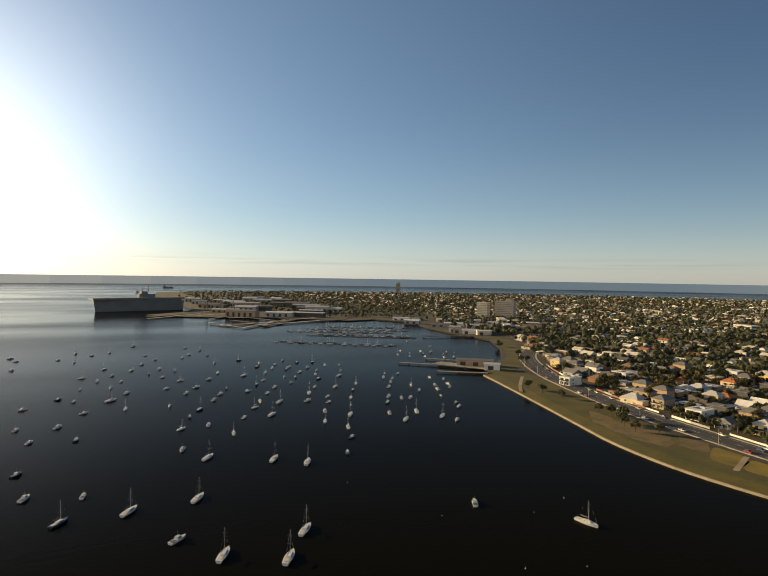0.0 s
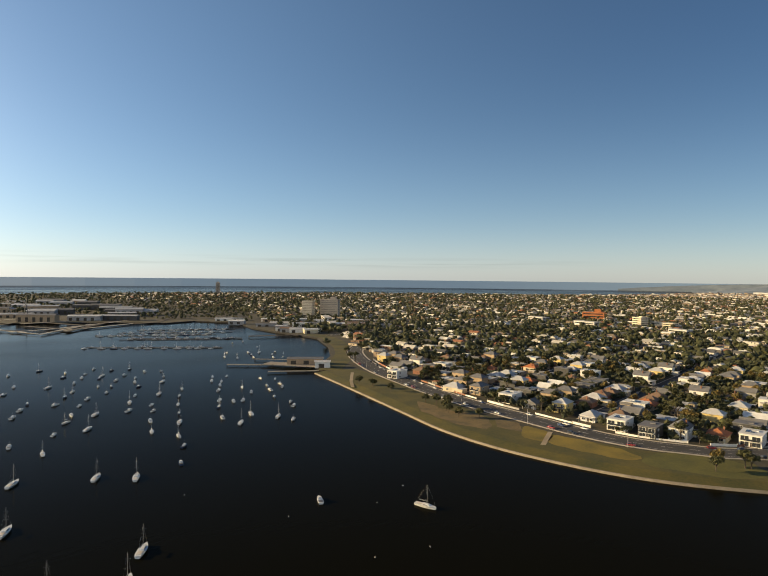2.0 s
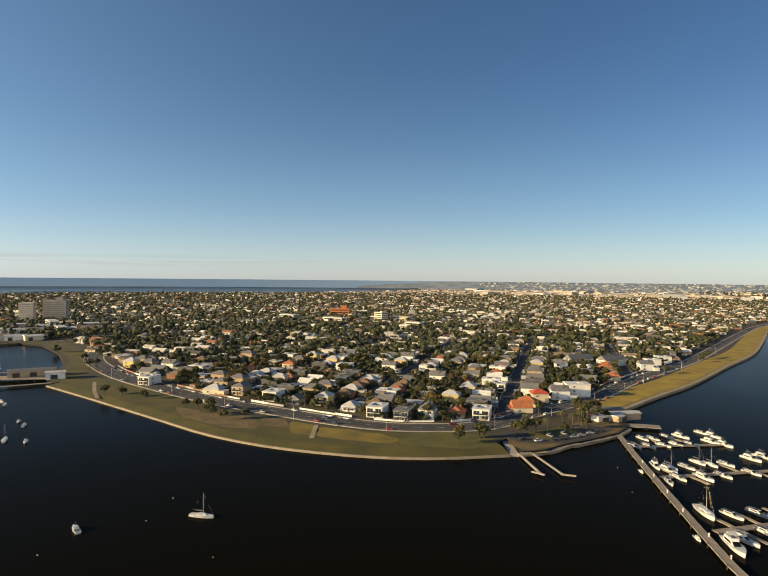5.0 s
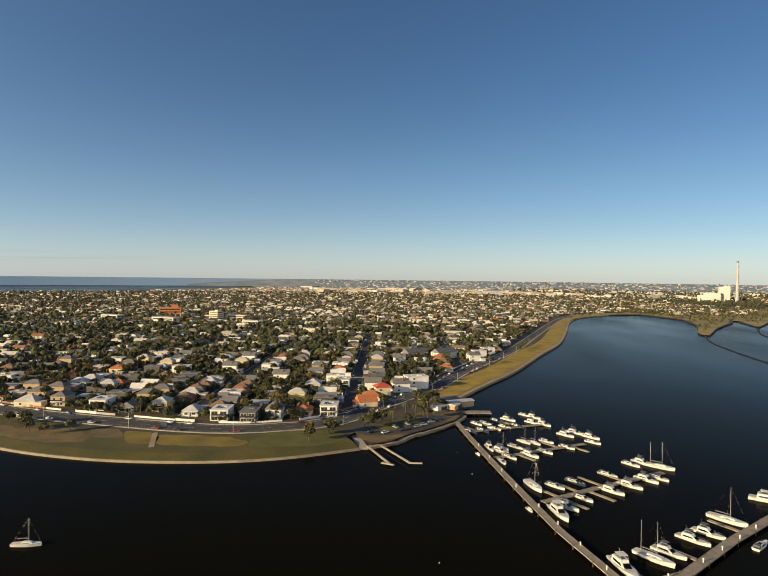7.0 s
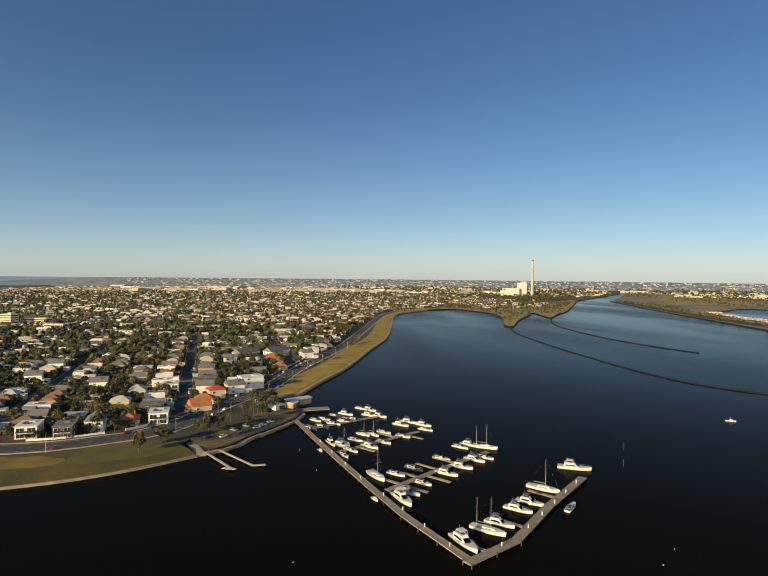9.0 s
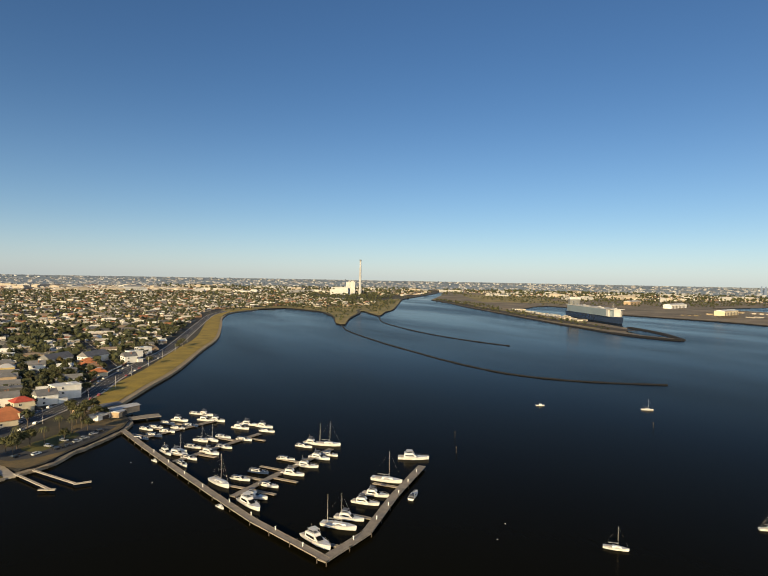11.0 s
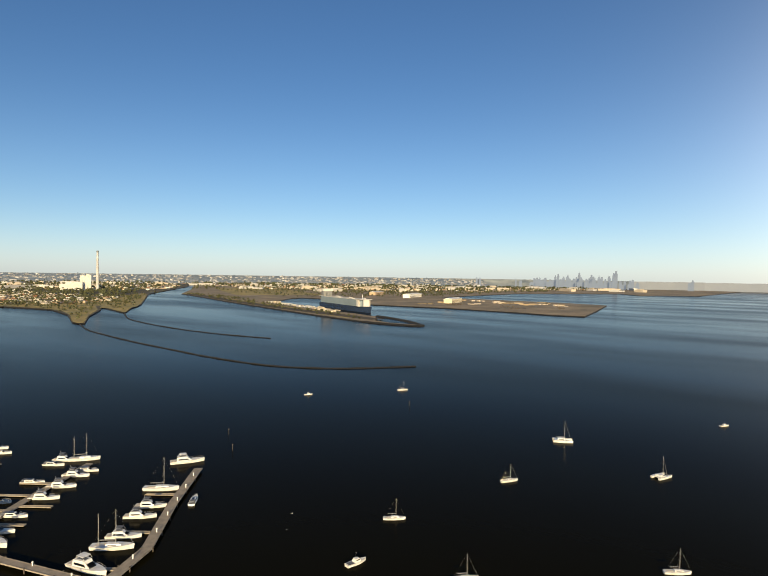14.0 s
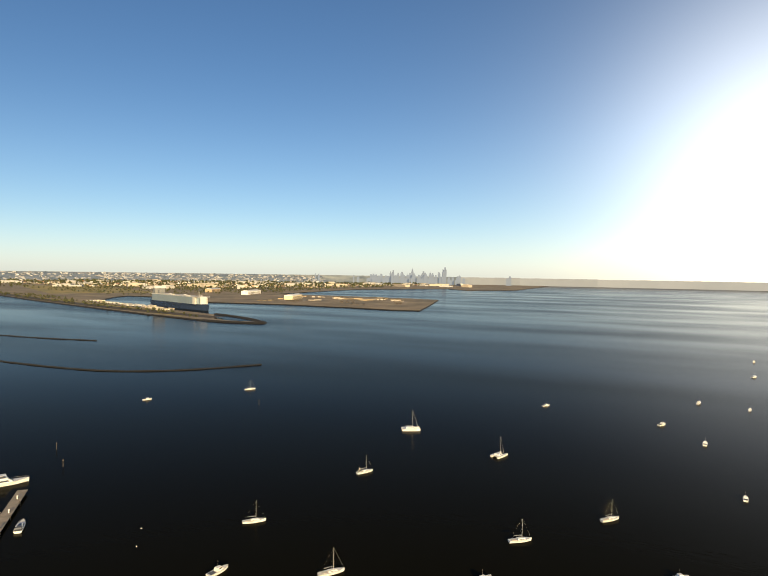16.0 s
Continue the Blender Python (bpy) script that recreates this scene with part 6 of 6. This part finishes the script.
thickets = np.concatenate([bushes([(210, 1330), (330, 1445), (416, 1490), (456, 1330), (430, 1170), (372, 985), (440, 1105), (525, 1265), (586, 1400), (690, 1420), (960, 1950), (700, 1900), (420, 1700)], 1500), bushes([(545, 1190), (611, 1290), (688, 1400), (1030, 2030), (940, 1960), (600, 1400)], 500), bushes([(1140, 1960), (1073, 1735), (971, 1442), (863, 1086), (800, 862), (760, 705), (790, 720), (850, 860), (900, 1000), (1000, 1330), (1120, 1600), (1200, 1950)], 1200), bushes([(1300, 1500), (1900, 1300), (2500, 1500), (2000, 2400), (1500, 2300)], 900)])
far_trees("thickets", thickets, "low dark green scrub on the river points and the spit", 61, 4.2, 1, 2)

# added slope stands in for flat far suburbs; haze sits in its glow
FOOT, CREST, SLOPE = 4290.0, 4772.0, 0.117
bm = bmesh.new()
rows = []
for k in range(165):
    a = radians(-21 + 0.5 * k)
    rows.append([bm.verts.new((r * math.sin(a), r * math.cos(a), 1.6 + (r - FOOT) * SLOPE * min(1.0, max(0.0, (k - 2) / 10), max(0.0, (164 - k) / 12)))) for r in (FOOT, 4450.0, 4610.0, CREST)])
for a, b in zip(rows, rows[1:]):
    for k in range(3):
        bm.faces.new((a[k], a[k + 1], b[k + 1], b[k]))
bmesh.ops.recalc_face_normals(bm, faces=bm.faces)
tagged(part("ground_far_rise", bm, LAND_FAR), "added hazy slope standing in for the flat far suburbs", "ground", kind="structure")


def lift(ob):
    """Set a far mesh onto the rising ground."""
    co = np.empty(len(ob.data.vertices) * 3, np.float32)
    ob.data.vertices.foreach_get("co", co)
    co = co.reshape(-1, 3)
    co[:, 2] += np.clip(np.hypot(co[:, 0], co[:, 1]) - FOOT, 0, None) * SLOPE
    ob.data.vertices.foreach_set("co", co.ravel())
    ob.data.update()


hs = np.random.RandomState(91)
ha, hd = np.radians(hs.uniform(-15, 59, 4200)), hs.uniform(4310, 4745, 4200)
ridge = np.stack([hd * np.sin(ha), hd * np.cos(ha), hs.uniform(0, 180, 4200)], 1)
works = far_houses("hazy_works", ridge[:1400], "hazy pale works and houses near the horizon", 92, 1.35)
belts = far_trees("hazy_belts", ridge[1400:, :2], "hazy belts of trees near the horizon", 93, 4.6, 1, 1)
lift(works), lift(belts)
# haze put into the far houses and trees by muted colour and emission
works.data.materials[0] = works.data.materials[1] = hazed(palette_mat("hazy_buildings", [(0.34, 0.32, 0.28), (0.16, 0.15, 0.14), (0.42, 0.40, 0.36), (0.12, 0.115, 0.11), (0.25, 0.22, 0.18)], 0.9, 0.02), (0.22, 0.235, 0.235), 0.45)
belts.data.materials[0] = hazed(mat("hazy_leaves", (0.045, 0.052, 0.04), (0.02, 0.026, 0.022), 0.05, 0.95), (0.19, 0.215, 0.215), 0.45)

# the car carrier
base = tagged(new("car_carrier"), "huge slab-sided white car carrier with dark lower hull", "ship")
base.matrix_basis = Matrix.Translation((986, 972, 0)) @ Matrix.Rotation(-radians(201), 4, "Z") @ Matrix.Diagonal((1, 1.3, 1, 1))
part("hull", hull_mesh(205, 30, 13, 0.05, 0.95, 0.9), DARK_HULL, base, "dark blue-grey lower hull")
bm = bmesh.new()
box(bm, 0, -8, 13, 29.6, 186, 15)
bmesh.ops.bevel(bm, geom=[e for e in bm.edges if abs(e.verts[0].co.z - e.verts[1].co.z) > 5], offset=7, segments=3, affect="EDGES")
part("superstructure", bm, SHADED_SIDE, base, "slab-sided superstructure with shade painted in blue-grey")
# sunlit end painted as a white block against the shade-coloured side
bm = bmesh.new()
box(bm, 0, 74, 13.2, 30.2, 24, 15.4)
bmesh.ops.bevel(bm, geom=[e for e in bm.edges if abs(e.verts[0].co.z - e.verts[1].co.z) > 5], offset=8, segments=3, affect="EDGES")
part("lit_end_block", bm, PALEW, base, "white forward block for the lit end")
bm = bmesh.new()
box(bm, 0, -8, 28, 30.2, 187, 1.0)
part("weather_deck", bm, PALEW, base, "white weather deck")
bm = bmesh.new()
box(bm, 0, -90, 28, 24, 10, 13)
part("bridge_house", bm, GREYSHIP, base, "dark bridge house")
bm = bmesh.new()
box(bm, 0, -90, 41, 27, 12, 6)
part("wheelhouse", bm, PALEW, base, "white wheelhouse")
bm = bmesh.new()
box(bm, 4, -78, 28, 6, 7, 9)
part("funnel", bm, GREYSHIP, base)
for k in range(7):
    bm = bmesh.new()
    box(bm, (k % 3 - 1) * 8, -55 + k * 20, 28, 4, 5, 2.5)
    part("vent_house", bm, PALEW, base)
bm = bmesh.new()
rod(bm, (0, 70, 28), (0, 70, 40), 0.5, 0.3, 6)
part("foremast", bm, SPAR, base)

# the grey flat-topped ship at the dockyard
base = tagged(new("navy_ship"), "huge dark grey flat-decked navy ship at the dockyard", "ship")
base.matrix_basis = Matrix.Translation((-1404, 22, 0)) @ Matrix.Rotation(-radians(161), 4, "Z")
part("hull", hull_mesh(190, 32, 22, 0.22, 0.9, 0.72), GREYSHIP, base)
bm = bmesh.new()
ribbon(bm, V((0, -95), (0, 40), (0, 104)), 17, -17, 29.5, 4)
part("flight_deck", bm, GREYSHIP, base)
bm = bmesh.new()
box(bm, 0, -30, 22, 26, 120, 5)
part("hangar", bm, GREYSHIP, base)
bm = bmesh.new()
box(bm, 10, -18, 29, 8, 36, 8)
box(bm, 10, -12, 37, 7, 14, 6)
part("island", bm, GREYSHIP, base)
bm = bmesh.new()
bmesh.ops.create_uvsphere(bm, u_segments=14, v_segments=8, radius=4.2, matrix=Matrix.Translation((10, 4, 41)))
part("radome", bm, PALEW, base, "white radar dome")
for y in (-8, -22):
    bm = bmesh.new()
    rod(bm, (10, y, 42), (10, y, 58), 0.6, 0.3, 6)
    part("mast", bm, GREYSHIP, base)


def crane(x, y, h):
    base = tagged(new("dock_crane"), "spindly grey dockyard crane", "crane", "dock cranes")
    base.location = (x, y, 2)
    bm = bmesh.new()
    for sx in (-4, 4):
        for sy in (-4, 4):
            rod(bm, (sx, sy, -0.5), (sx * 0.3, sy * 0.3, h * 0.6), 0.6, 0.5, 5)
    part("tower", bm, GREYSHIP, base)
    bm = bmesh.new()
    rod(bm, (0, 0, h * 0.6), (h * 0.35, 0, h), 0.8, 0.4, 5)
    rod(bm, (0, 0, h * 0.6), (-h * 0.15, 0, h * 0.7), 0.9, 0.7, 5)
    part("jib", bm, GREYSHIP, base)


for x, y, h in ((-1360, 160, 48), (-1290, 180, 36), (-1240, 200, 42)):
    crane(x, y, h)
base = tagged(new("cargo_ship"), "small dark cargo ship far out on the bay", "ship")
base.matrix_basis = Matrix.Translation((*polar(-86.5, 3500), 0)) @ Matrix.Rotation(-radians(5), 4, "Z")
part("hull", hull_mesh(56, 12, 8, 0.1, 0.95, 0.9), GREYSHIP, base)
bm = bmesh.new()
box(bm, 0, -19, 8, 10, 9, 9)
part("bridge_house", bm, GREYSHIP, base)

# the city's towers across the bay
CITY = [(62.33, 49), (63.61, 71), (63.85, 76), (64.09, 71), (64.36, 63), (64.61, 76), (65.05, 64), (65.28, 62), (65.52, 95), (65.77, 105), (66.08, 59), (66.26, 86), (66.63, 94), (66.82, 72), (67.19, 72), (67.42, 85), (67.65, 113), (67.93, 67), (68.29, 73), (68.53, 76), (68.73, 101), (68.9, 89), (69.39, 89), (69.62, 87), (69.94, 73), (70.25, 93), (70.63, 116), (70.83, 132), (71.22, 58), (71.59, 59), (72.04, 65), (72.24, 68), (72.65, 54), (76.81, 55), (77.05, 73)]
rng = random.Random(40)


def city_tower(az, d, h, w):
    x, y = polar(az, d)
    base = tagged(new("skyscraper"), "distant grey city tower with a stepped top", "skyscraper", "city skyline")
    base.matrix_basis = Matrix.Translation((x, y, 2)) @ Matrix.Rotation(-radians(az), 4, "Z")
    bm = bmesh.new()
    box(bm, 0, 0, -1, w, w * 0.9, h * 0.86 + 1)
    part("shaft", bm, HAZE, base)
    bm = bmesh.new()
    box(bm, 0, 0, h * 0.86, w * rng.uniform(0.5, 0.8), w * 0.6, h * 0.14)
    part("crown", bm, HAZE, base)
    if rng.random() < 0.25:
        bm = bmesh.new()
        rod(bm, (0, 0, h), (0, 0, h * 1.12), 1.2, 0.5, 5)
        part("spire", bm, HAZE, base)


for k, (az, h) in enumerate(CITY):
    city_tower(az, 4450, h, rng.uniform(16, 25))
    if 0 < k < 33:
        city_tower(az + rng.uniform(-0.3, 0.3), 4400, rng.uniform(0.5, 0.8) * h, rng.uniform(18, 36))
for az, h in ((58.2, 72), (58.5, 70), (61.9, 66), (62.4, 60)):
    city_tower(az, 4450, h, rng.uniform(10, 16))
